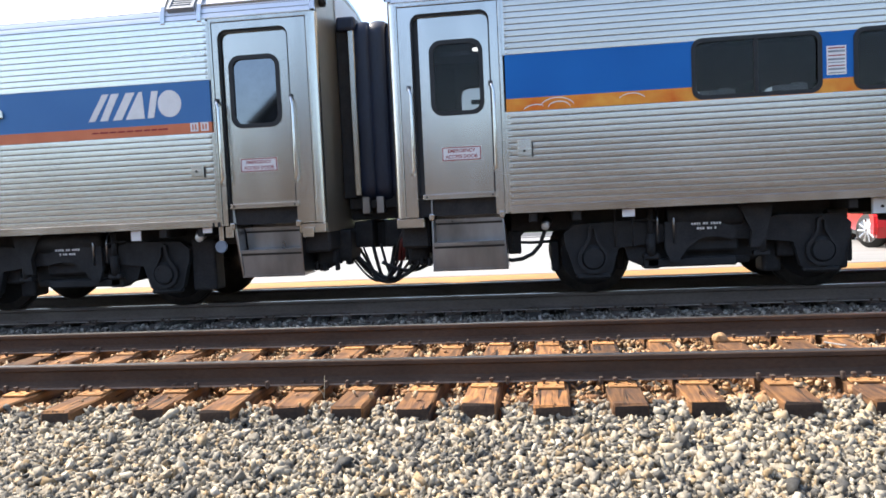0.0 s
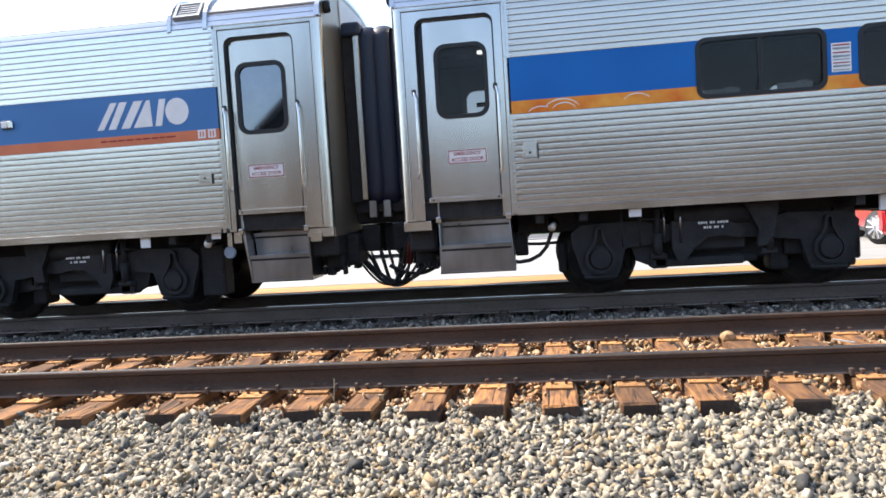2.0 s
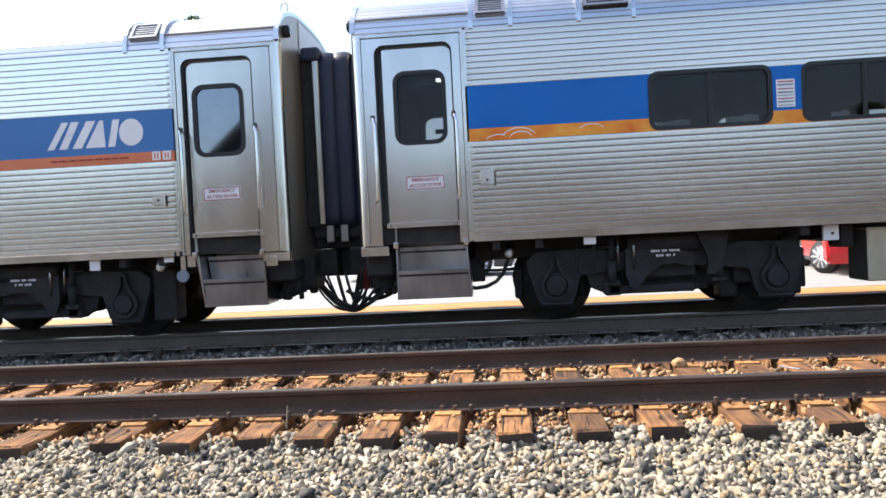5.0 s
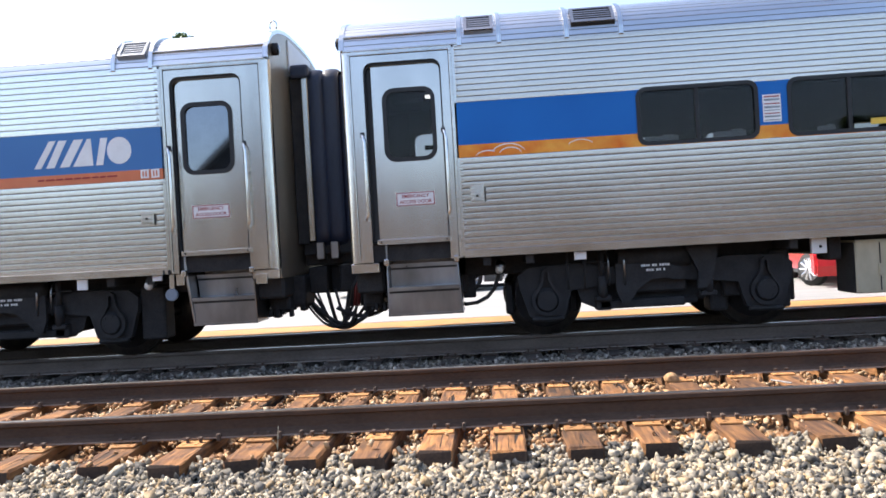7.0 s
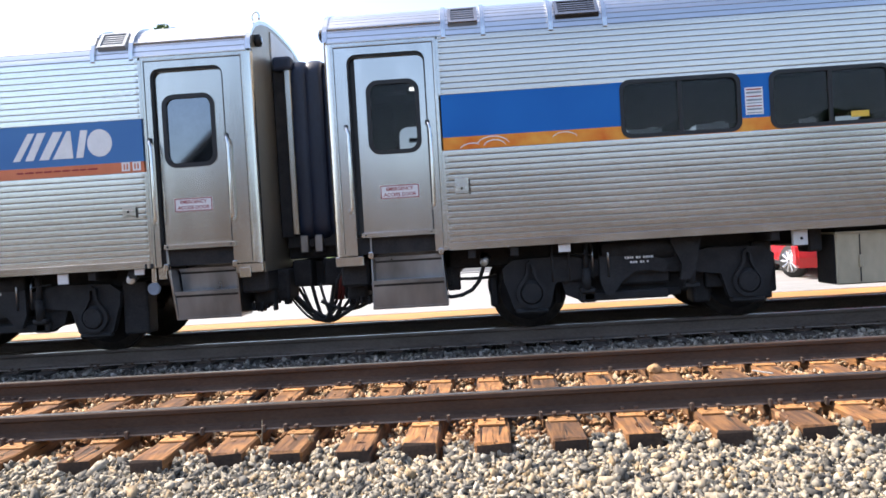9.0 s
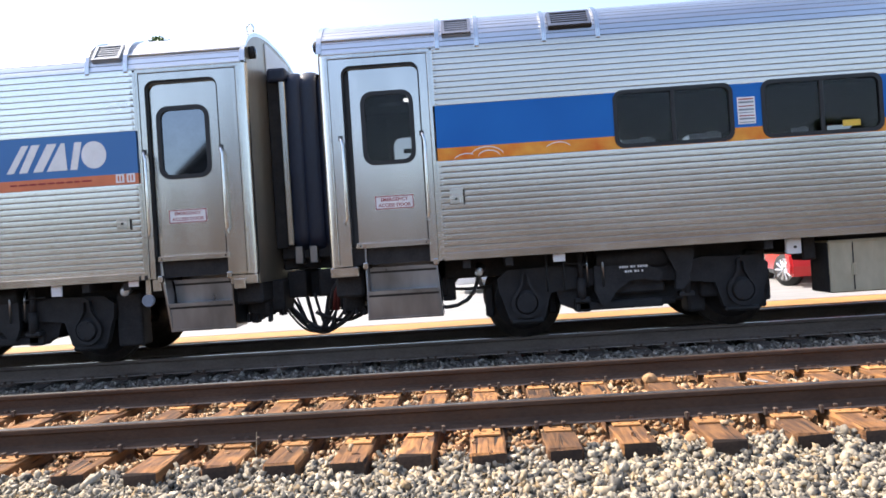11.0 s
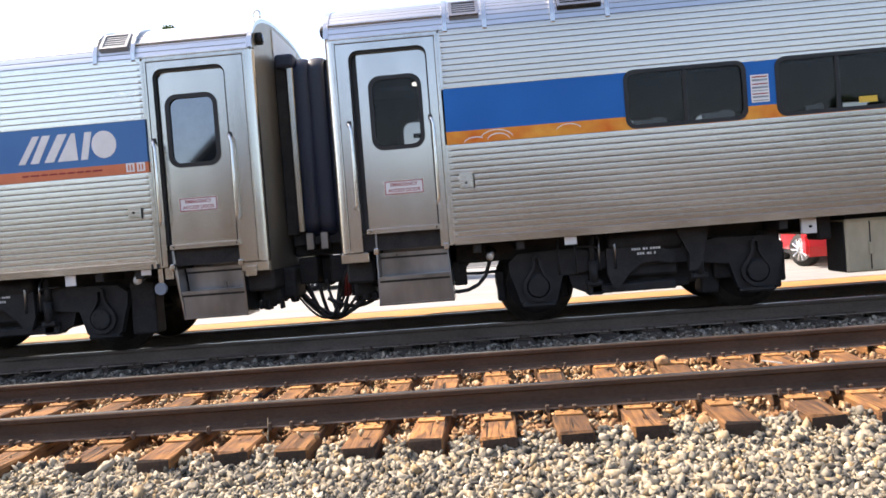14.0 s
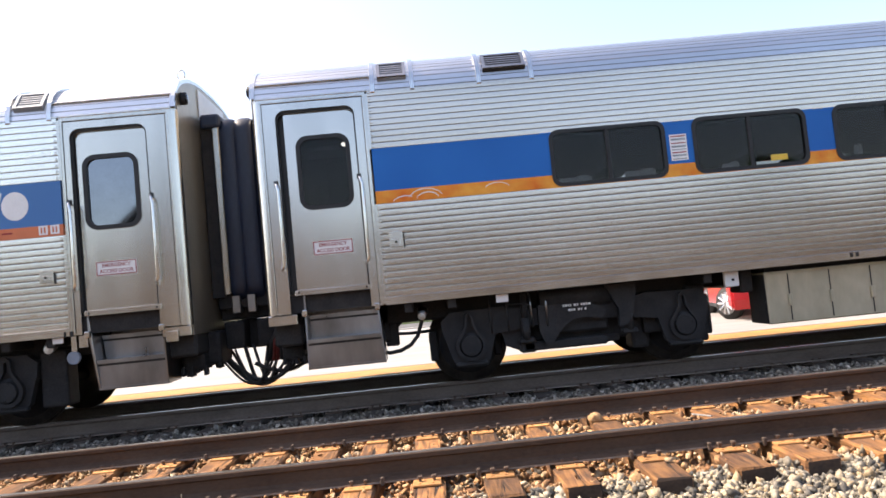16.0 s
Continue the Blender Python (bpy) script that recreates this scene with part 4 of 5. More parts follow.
    if right:
        for k in range(11):
            u = 2.35 + 0.86 * k
            for ya, yb in ((8.2, 9.2), (9.95, 10.95)):
                a, b = span(u, u + 0.12)
                cp("seat_back", boxed((a, ya, 1.6), (b, yb, 2.56), 0.05, 2), SEAT, None, "dark high-backed seat")
                a, b = span(u + 0.02, u + 0.55)
                cp("seat_cushion", boxed((a, ya, 1.66), (b, yb, 1.84), 0.04, 2), SEAT)
    return car, cp, span, X, sheet


def build_steps(cp, span, X, sheet, right):
    """Entrance steps in a tapering well: two risers with nosings between cheek plates."""
    u0, u1, u2 = DOORS[right]["steps"]
    deep = 0.0 if right else 0.10

    def wedge(ua, ub, ya, yb, za, zb, la, lb):
        """A plate across the well, whose ends follow the taper."""
        bm = bmesh.new()
        v = [bm.verts.new((X(u), y, z)) for z, l in ((za, la), (zb, lb)) for u, y in ((ua, ya), (l, ya), (l, yb), (ua, yb))]
        for f in ((3, 2, 1, 0), (4, 5, 6, 7), (0, 1, 5, 4), (1, 2, 6, 5), (2, 3, 7, 6), (3, 0, 4, 7)):
            bm.faces.new([v[k] for k in f])
        return bm

    def at(z):
        return u2 + (u1 - u2) * (z - 0.54) / 0.84

    step = cp("door_steps", wedge(u0, u2, SIDE + 0.005 + deep, SIDE + 0.03 + deep, 0.545, 0.835, at(0.545), at(0.835)), STEP_METAL, None, "worn grey steel entrance steps")
    cp("lip", wedge(u0 - 0.01, u2, SIDE - 0.012 + deep, SIDE + 0.05 + deep, 0.532, 0.556, at(0.53) + 0.01, at(0.55) + 0.01), STEP_METAL, step)
    for y, z in ((SIDE - 0.012, 0.835), (SIDE + 0.215, 1.105)):
        y += deep
        cp("tread", wedge(u0 + 0.012, u2, y, y + 0.30, z, z + 0.028, at(z) - 0.012, at(z) - 0.012), STEP_METAL, step)
        cp("nosing", wedge(u0 + 0.012, u2, y - 0.022, y + 0.012, z - 0.004, z + 0.034, at(z) - 0.012, at(z) - 0.012), STEP_METAL, step)
        # black strip drawn as the shadow line under the nosing
        cp("kick_strip", wedge(u0 + 0.014, u2, y + 0.002, y + 0.03, z - 0.036, z - 0.012, at(z) - 0.014, at(z) - 0.014), SEAL, step)
    cp("riser", wedge(u0 + 0.012, u2, SIDE + 0.225 + deep, SIDE + 0.24 + deep, 0.863, 1.10, at(0.86) - 0.012, at(1.1) - 0.012), STEP_METAL, step)
    cp("riser", wedge(u0 + 0.012, u2, SIDE + 0.46 + deep, SIDE + 0.475 + deep, 1.133, 1.42, at(1.13) - 0.012, at(1.4) - 0.012), STEP_METAL, step)
    for ua, ub in ((u0, u0), (at(1.372), at(0.535))):
        o = [(ub, SIDE - 0.01 + deep, 0.535), (ub, SIDE + 0.42 + deep, 0.535), (ua, SIDE + 0.56 + deep, 1.0), (ua, SIDE + 0.56 + deep, 1.372), (ua, SIDE + 0.035, 1.372), (ua, SIDE + 0.032, 1.20)]
        bm = bmesh.new()
        A, B = [bm.verts.new((X(u) - 0.009, y, z)) for u, y, z in o], [bm.verts.new((X(u) + 0.009, y, z)) for u, y, z in o]
        bm.faces.new(A), bm.faces.new(B[::-1])
        for k in range(len(o)):
            m = (k + 1) % len(o)
            bm.faces.new((A[m], A[k], B[k], B[m]))
        cp("cheek_plate", bm, STEP_METAL, step)
        x = X(ua)
        cp("hinge_lug", boxed((x - 0.03, SIDE - 0.02, 1.13), (x + 0.03, SIDE + 0.04, 1.21), 0.012, 2), sheet, step)


def build_bogie(cp, span, X, mid):
    """Outside-framed two-axle bogie with axle boxes, springs and brake gear."""
    F0, F1 = 8.34, 8.50
    ax = (mid - 1.285, mid + 1.285)
    az = TRAIN_RAIL + 0.457
    def o(pts):
        return [(X(u), z) for u, z in pts]
    leg = lambda c: [(c + 0.30, 0.70), (c + 0.22, 0.42), (c + 0.12, 0.34), (c - 0.12, 0.34), (c - 0.22, 0.42), (c - 0.30, 0.70)]
    frame_pts = [(mid - 1.60, 0.72), (mid - 1.62, 0.90), (mid - 1.50, 1.00), (mid - 0.85, 1.02), (mid - 0.6, 0.96), (mid + 0.6, 0.96), (mid + 0.85, 1.02), (mid + 1.50, 1.00), (mid + 1.62, 0.90), (mid + 1.60, 0.72)] + leg(ax[1]) + [(mid + 0.82, 0.72), (mid + 0.45, 0.76), (mid - 0.45, 0.76), (mid - 0.82, 0.72)] + leg(ax[0])
    bogie = cp("bogie", prism(bmesh.new(), o(frame_pts), F0 + 0.06, F1), TRUCK, None, "sooty black cast steel bogie")
    cp("far_frame", prism(bmesh.new(), o(frame_pts), 2 * AXIS_Y - F1, 2 * AXIS_Y - F0 - 0.06), TRUCK, bogie)
    for u in ax:
        x = X(u)
        for wy, s in ((8.83, 1), (10.335, -1)):
            bm = bmesh.new()
            rod(bm, (x, wy - 0.055 * s, az), (x, wy + 0.055 * s, az), 0.457, 48)
            rod(bm, (x, wy + 0.045 * s, az), (x, wy + 0.075 * s, az), 0.482, 48)
            wheel = cp("wheel", bm, TREAD, bogie, "dark rolled steel wheel", True)
            cp("wheel_plate", rod(bmesh.new(), (x, wy - 0.065 * s, az), (x, wy - 0.057 * s, az), 0.36, 40), TRUCK, wheel, "", True)
            cp("wheel_hub", rod(bmesh.new(), (x, wy - 0.09 * s, az), (x, wy - 0.06 * s, az), 0.13, 24), TRUCK, wheel, "", True)
        cp("axle", rod(bmesh.new(), (x, 8.4, az), (x, 2 * AXIS_Y - 8.4, az), 0.08, 16), TRUCK, bogie, "", True)
        # axle box: round cap in a tapering yoke
        bm = rod(bmesh.new(), (x, F0 + 0.02, az), (x, F1, az), 0.15, 28)
        axle_box = cp("axle_box", bm, TRUCK, bogie, "round axle bearing housing", True)
        cp("bearing_cap", rod(bmesh.new(), (x, F0 - 0.02, az), (x, F0 + 0.022, az), 0.118, 24), TRUCK, axle_box)
        for k in range(6):
            t = math.pi / 3 * k + 0.3
            cp("bolt", rod(bmesh.new(), (x + 0.095 * math.cos(t), F0 - 0.032, az + 0.095 * math.sin(t)), (x + 0.095 * math.cos(t), F0 - 0.019, az + 0.095 * math.sin(t)), 0.014, 6), TRUCK, axle_box)
        yo, yi = [], []
        for a_ in np.linspace(-230, 50, 23):
            c_, s_ = math.cos(radians(a_)), math.sin(radians(a_))
            yo.append((x + 0.182 * c_, az + 0.182 * s_))
            yi.append((x + 0.140 * c_, az + 0.140 * s_))
        yo += [(x + 0.062, az + 0.23), (x + 0.050, az + 0.36), (x, az + 0.39), (x - 0.050, az + 0.36), (x - 0.062, az + 0.23)]
        yi += [(x + 0.026, az + 0.23), (x + 0.022, az + 0.33), (x, az + 0.35), (x - 0.022, az + 0.33), (x - 0.026, az + 0.23)]
        cp("yoke", ring(bmesh.new(), yo, yi, F0, F0 + 0.07), TRUCK, axle_box)
        cp("pedestal_tie", boxed((x - 0.20, F0 + 0.03, az - 0.25), (x + 0.20, F0 + 0.14, az - 0.19), 0.02), TRUCK, bogie)
    # brake cylinder, rods, dampers, lateral stop
    cp("transom", boxed((min(X(mid - 0.4), X(mid + 0.4)), 8.45, 0.62), (max(X(mid - 0.4), X(mid + 0.4)), 2 * AXIS_Y - 8.45, 0.98), 0.03), TRUCK, bogie)
    for u, dz in ((mid - 0.62, 0), (mid + 0.62, 0)):
        cp("damper", rod(rod(bmesh.new(), (X(u), F0 + 0.02, 0.60), (X(u), F0 + 0.02, 0.86), 0.052, 14), (X(u), F0 + 0.02, 0.84), (X(u), F0 + 0.02, 1.14), 0.036, 14), TRUCK, bogie, "", True)
        cp("damper_bracket", boxed((X(u) - 0.09, F0 - 0.02, 0.56), (X(u) + 0.09, F0 + 0.1, 0.62), 0.012), TRUCK, bogie)
    cp("air_cylinder", rod(bmesh.new(), (X(mid - 0.42), F0 + 0.1, 1.05), (X(mid + 0.42), F0 + 0.1, 1.05), 0.13, 24), TRUCK, bogie, "", True)
    plate = cp("equaliser_plate", prism(bmesh.new(), o([(mid - 0.46, 0.68), (mid - 0.46, 0.99), (mid + 0.05, 1.0), (mid + 0.28, 0.92), (mid + 0.36, 0.86), (mid + 0.3, 0.76), (mid + 0.12, 0.8), (mid - 0.05, 0.79), (mid - 0.2, 0.68), (mid - 0.32, 0.52), (mid - 0.4, 0.52)]), F0 - 0.01, F0 + 0.05), TRUCK, bogie)
    rg = random.Random(4)
    for z, u0, u1 in ((0.955, mid - 0.16, mid + 0.16), (0.90, mid - 0.10, mid + 0.12)):
        u = u0
        while u < u1:
            w = rg.uniform(0.015, 0.03)
            a, b = span(u, u + w)
            cp("stencil_mark", boxed((a, F0 - 0.012, z - 0.013), (b, F0 - 0.0085, z + 0.013)), WHITE, plate, "white paint stencil mark")
            u += w + rg.choice((0.008, 0.008, 0.03))
    a, b = span(mid - 0.80, mid + 0.66)
    cp("brake_rigging", boxed((a, 8.58, 0.50), (b, 9.0, 0.96), 0.03), BLACK, bogie)
    a, b = span(mid - 0.70, mid - 0.50)
    cp("brake_cylinder", boxed((a, 8.40, 0.44), (b, 8.62, 0.62), 0.03, 2), BLACK, bogie)
    a, b = span(mid + 0.70, mid + 0.92)
    cp("brake_hanger", boxed((a, 8.60, 0.34), (b, 8.9, 0.95), 0.04, 2), BLACK, bogie)
    cp("brake_beam", rod(bmesh.new(), (X(mid - 0.5), F0 + 0.12, 0.50), (X(mid + 0.5), F0 + 0.12, 0.52), 0.045, 14), TRUCK, bogie, "", True)
    cp("lateral_stop", prism(bmesh.new(), o([(mid + 0.36, 1.15), (mid + 0.74, 1.15), (mid + 0.66, 0.80), (mid + 0.58, 0.66), (mid + 0.48, 0.66), (mid + 0.50, 0.85)]), F0 - 0.05, F0 + 0.02), TRUCK, bogie, "blue-grey steel bracket")
    # spring plank, pipes and the brake unit beyond the outer wheel
    a, b = span(mid - 0.66, mid + 0.36)
    cp("spring_plank", boxed((a, F0 + 0.06, 0.455), (b, 8.72, 0.56), 0.02), TRUCK, bogie)
    for u, r in ((mid - 0.545, 0.011), (mid - 0.36, 0.013)):
        cp("brake_pipe", tube(bmesh.new(), [(X(u), F0 - 0.02, 0.74), (X(u), F0 - 0.02, 1.02), (X(u), F0, 1.10), (X(u), F0 + 0.06, 1.14)], r), STEP_METAL, bogie, "thin bare steel pipe", True)
    cp("pipe_elbow", tube(bmesh.new(), [(X(mid - 0.545), F0 - 0.02, 1.0), (X(mid - 0.62), F0 - 0.02, 1.03), (X(mid - 0.80), F0 - 0.01, 1.035)], 0.012), TRUCK, bogie, "", True)
    a, b = span(mid + 1.40, mid + 1.63)
    cp("tread_brake_unit", boxed((a, 8.52, 0.36), (b, 8.80, 1.06), 0.03, 2), BLACK, bogie)
    for k in range(5):
        z = 0.44 + 0.12 * k
        a, b = span(mid + 1.60, mid + 1.645 + 0.01 * (k % 2))
        cp("brake_lug", boxed((a, 8.56, z), (b, 8.70, z + 0.07), 0.012), BLACK, bogie)
    a, b = span(mid + 0.84, mid + 1.12)
    cp("sand_box", boxed((a, 8.52, 0.52), (b, 8.78, 1.02), 0.03, 2), BLACK, bogie)
    a, b = span(mid - 1.02, mid - 0.66)
    cp("brake_lever", prism(bmesh.new(), o([(mid - 1.04, 1.02), (mid - 0.62, 1.02), (mid - 0.60, 0.60), (mid - 0.70, 0.47), (mid - 0.86, 0.54), (mid - 0.92, 0.74)]), 8.46, 8.60), BLACK, bogie)
    for u in (mid - 0.93, mid + 0.93, mid - 1.72, mid + 1.72):
        cp("brake_shoe", boxed((X(u) - 0.05, 8.74, 0.42), (X(u) + 0.05, 8.9, 0.82), 0.02), TRUCK, bogie)
    return bogie


WINDOWS_R = [(3.40 + 1.69 * k, 4.77 + 1.69 * k) for k in range(12)]
coach_r, cp_r, span_r, XR, sheet_r = build_car(True, WINDOWS_R)
build_steps(cp_r, span_r, XR, sheet_r, True)
build_bogie(cp_r, span_r, XR, 3.575)
build_bogie(cp_r, span_r, XR, 21.6)
coach_l, cp_l, span_l, XL, sheet_l = build_car(False, [])
build_steps(cp_l, span_l, XL, sheet_l, False)
build_bogie(cp_l, span_l, XL, 3.53)
a, b = span_l(1.60, 1.92)
cp_l("air_tank_bracket", boxed((a, 8.46, 0.36), (b, 8.74, 1.02), 0.03, 2), BLACK, None, "sooty block beside the wheel")
build_bogie(cp_l, span_l, XL, 21.6)


# ---- fittings on and under the coaches ----
def fittings():
    rg = random.Random(11)
    for cp, span, X, right in ((cp_r, span_r, XR, True), (cp_l, span_l, XL, False)):
        # centre sill and cross beams of the underframe
        runs = ((0.05, 5.25), (5.95, LENGTH)) if right else ((0.05, LENGTH),)
        for u0, u1 in runs:
            a, b = span(u0, u1)
            cp("underframe", boxed((a, 8.62, 0.93), (b, 10.54, 1.185), 0.02), BLACK, None, "sooty black underframe beams")
        a, b = span(5.25, 5.95)
        cp("centre_sill", boxed((a, 9.25, 0.98), (b, 9.9, 1.18), 0.02), BLACK)
        for u in (1.55, 2.05, 5.05):
            a, b = span(u, u + 0.10)
            cp("cross_beam", boxed((a, SIDE + 0.06, 1.06), (b, 8.7, 1.175), 0.01), BLACK)
        # end beam, coupler pocket, dark gear behind the steps
        a, b = span(0.02, 0.36)
        cp("end_beam", boxed((a, 8.25, 0.80), (b, 10.9, 1.16), 0.03), BLACK)
        a, b = span(0.05, 1.35)
        cp("step_well_back", boxed((a, SIDE + 0.57, 0.72), (b, SIDE + 0.75, 1.19), 0.02), BLACK)
        a, b = span(0.03, 0.30)
        cp("buffer_gear", boxed((a, 8.55, 0.62), (b, 9.2, 0.82), 0.05, 2), BLACK)
        if not right:
            a, b = span(-0.12, 0.62)
            cp("draft_gear", boxed((a, 8.72, 0.655), (b, 9.25, 1.05), 0.04, 2), BLACK)
            for k in range(6):
                u = -0.08 + 0.115 * k
                cp("hose_cock", rod(bmesh.new(), (X(u), 8.76, 0.60 + 0.02 * (k % 3)), (X(u), 8.76, 0.70), 0.022, 10), BLACK, None, "", True)
        for k in range(7):
            u = 0.05 + 0.05 * k
            cp("cable_clamp", boxed((X(u) - 0.02, 8.52 + rg.uniform(0, 0.1), rg.uniform(0.54, 0.6)), (X(u) + 0.02, 8.7, 0.66), 0.008), BLACK)
    # right coach: lamp, tags, conduit loops, hatch
    lamp = cp_r("work_lamp", rod(bmesh.new(), (1.06, 8.42, 1.06), (1.04, 8.34, 1.00), 0.065, 18, 0.05), STEP_METAL, None, "small round lamp under the sill", True)
    cp_r("lens", rod(bmesh.new(), (1.04, 8.345, 1.003), (1.036, 8.325, 0.992), 0.045, 16), LENS, lamp, "white lens", True)
    tag = cp_r("sill_tag", boxed((1.91, 8.09, 1.075), (2.05, 8.11, 1.168), 0.004), WHITE, None, "white metal tag below the sill")
    cp_r("tag_plate", boxed((4.62, 8.16, 0.99), (4.79, 8.21, 1.175), 0.006), WHITE, None, "white bracket below the sill")
    cp_r("bolt", rod(bmesh.new(), (4.715, 8.145, 1.07), (4.715, 8.165, 1.07), 0.016, 10), BLACK)
    for pts, r in (([(0.50, 8.62, 0.62), (0.62, 8.62, 0.585), (0.75, 8.62, 0.60), (0.88, 8.62, 0.66), (0.97, 8.62, 0.76), (1.03, 8.62, 0.92), (1.05, 8.62, 1.12)], 0.024), ([(0.55, 8.75, 0.86), (0.70, 8.75, 0.80), (0.88, 8.75, 0.79), (1.2, 8.75, 0.80)], 0.02), ([(0.6, 8.8, 0.74), (0.66, 8.8, 0.84), (0.74, 8.8, 0.9), (0.84, 8.8, 1.0), (0.86, 8.8, 1.1)], 0.018)):
        cp_r("conduit", tube(bmesh.new(), pts, r), HOSE, None, "black rubber conduit", True)
    cp_r("junction_box", boxed((0.58, 8.66, 0.66), (0.74, 8.85, 1.15), 0.015), BLACK)
    for u0 in (2.55, 2.75):
        cp_r("brake_pipe", rod(bmesh.new(), (XR(u0), 8.32, 0.72), (XR(u0), 8.32, 1.17), 0.014, 8), TRUCK, None, "", True)
    for cp, x0, z0, x1, z1, m in ((cp_r, 0.75, 1.82, 0.91, 2.01, STEEL_FLAT), (cp_l, -3.19, 1.79, -3.03, 1.93, STEEL_DULL)):
        hatch = cp("side_hatch", boxed((x0, SIDE - 0.026, z0), (x1, SIDE + 0.01, z1), 0.006), m, None, "small square steel hatch")
        cp("hatch_door", boxed((x0 + 0.03, SIDE - 0.034, z0 + 0.02), (x1 - 0.03, SIDE - 0.024, z0 + (z1 - z0) * 0.55), 0.004), m, hatch)
        cp("latch", rod(bmesh.new(), ((x0 + x1) / 2, SIDE - 0.042, z0 + 0.06), ((x0 + x1) / 2, SIDE - 0.03, z0 + 0.06), 0.014, 10), SEAL, hatch)
        cp("hinge", boxed((x1 + 0.005, SIDE - 0.024, z0 - 0.015), (x1 + 0.02, SIDE + 0.0, z1 - 0.03), 0.003), SEAL, hatch)
    # equipment boxes hung below the right coach
    for b0, b1 in ((5.12, 6.95), (7.0, 8.6), (8.9, 12.5)):
        eb = cp_r("battery_box", boxed((b0, 8.20, 0.50), (b1, 8.66, 1.10), 0.015), BOXPAINT, None, "khaki steel equipment box under the floor")
        cp_r("box_rim", boxed((b0 - 0.01, 8.185, 1.085), (b1 + 0.01, 8.67, 1.115), 0.006), BOXPAINT, eb)
        cp_r("shadow_gap", boxed((b0 + 0.05, 8.3, 1.115), (b1 - 0.05, 8.62, 1.18)), BLACK, eb)
        x = b0 + 0.27
        while x < b1 - 0.1:
            cp_r("door_seam", boxed((x - 0.006, 8.195, 0.53), (x + 0.006, 8.21, 1.08)), BLACK, eb)
            cp_r("latch_bar", boxed((x - 0.022, 8.175, 0.70), (x + 0.022, 8.2, 0.84), 0.006), BOXPAINT, eb)
            x += 0.50
        cp_r("side_plate", boxed((b0 - 0.012, 8.22, 0.51), (b0 - 0.002, 8.65, 1.10), 0.01), BLACK, eb)
    cp_r("vent_slot", boxed((6.08, SIDE - 0.02, 1.20), (6.11, SIDE - 0.006, 1.25)), BLACK)
    cp_r("vent_slot", boxed((6.15, SIDE - 0.02, 1.20), (6.18, SIDE - 0.006, 1.25)), BLACK)
    for x0, x1 in ((4.86, 5.02),):
        cp_r("hanger", boxed((x0, 8.3, 0.90), (x1, 8.62, 1.17), 0.02), BLACK)
    # left coach: lamp, dome, tags
    lamp = cp_l("work_lamp", rod(bmesh.new(), (-3.25, 8.34, 1.09), (-3.23, 8.22, 1.045), 0.07, 18, 0.055), STEP_METAL, None, "small round lamp under the sill", True)
    cp_l("lens", rod(bmesh.new(), (-3.23, 8.225, 1.047), (-3.226, 8.20, 1.038), 0.05, 16), LENS, lamp, "white lens", True)
    dome = cp_l("gauge_disc", rod(bmesh.new(), (-2.89, 8.07, 0.925), (-2.89, 8.11, 0.925), 0.072, 24), VENT_GREY, None, "round grey disc hanging on a strap")
    cp_l("strap", boxed((-2.92, 8.10, 0.98), (-2.86, 8.115, 1.17), 0.004), STEEL_DULL, dome)
    cp_l("sill_tag", boxed((-2.83, 8.09, 1.03), (-2.73, 8.11, 1.168), 0.004), STEEL_DULL)
    cp_l("sill_tag", boxed((-3.12, 8.09, 1.10), (-3.00, 8.11, 1.168), 0.004), WHITE)
    cp_l("sill_tag", boxed((-4.06, 8.09, 1.04), (-3.93, 8.11, 1.168), 0.004), WHITE, None, "white metal tag below the sill")
    for x in (-2.95, -2.88):
        cp_l("sill_stud", boxed((x - 0.012, SIDE - 0.02, 1.165), (x + 0.012, SIDE - 0.0, 1.225), 0.003), SEAL)
    cp_l("corner_tag", boxed((-1.84, 8.025, 1.0), (-1.70, 8.045, 1.12), 0.005), STEEL_DULL)
    # side light on the left coach's band
    sl = cp_l("side_light", boxed((-5.76, SIDE - 0.05, 2.635), (-5.60, SIDE - 0.006, 2.74), 0.015), STEEL_DULL, None, "small side marker light")
    cp_l("lens", boxed((-5.74, SIDE - 0.058, 2.65), (-5.66, SIDE - 0.049, 2.725), 0.006), LENS, sl)

    # emblem of slanted white strokes on the faded band
    def stroke(pts):
        bm = prism(bmesh.new(), pts, SIDE - 0.0105, SIDE - 0.0065)
        cp_l("emblem_stroke", bm, WHITE, None, "white slanted emblem shape")
    z0, z1 = 2.527, 2.850
    def para(x, w, sl, a=z0, b=z1):
        return [(x, a), (x + w, a), (x + w + sl, b), (x + sl, b)]
    for x, w, sl in ((-4.475, 0.085, 0.20), (-4.325, 0.10, 0.17), (-4.155, 0.115, 0.19)):
        stroke(para(x, w, sl))
    stroke([(-3.99, z0), (-3.74, z0), (-3.755, z1), (-3.80, z1)])
    stroke(para(-3.705, 0.085, 0.07))
    stroke([(-3.412 + 0.150 * math.cos(t), 2.688 + 0.162 * math.sin(t)) for t in np.linspace(0, 2 * math.pi, 29)[:-1]])
    # pictogram squares and a line of small print on the salmon stripe
    for x in (-3.115, -2.985):
        sq = cp_l("pictogram", boxed((x - 0.05, SIDE - 0.010, 2.335), (x + 0.05, SIDE - 0.0065, 2.44)), WHITE, None, "small white pictogram square")
        for dx in (-0.018, 0.018):
            cp_l("pictogram_mark", boxed((x + dx - 0.009, SIDE - 0.012, 2.355), (x + dx + 0.009, SIDE - 0.0095, 2.42)), ORANGE_OLD, sq)
    x = -4.44
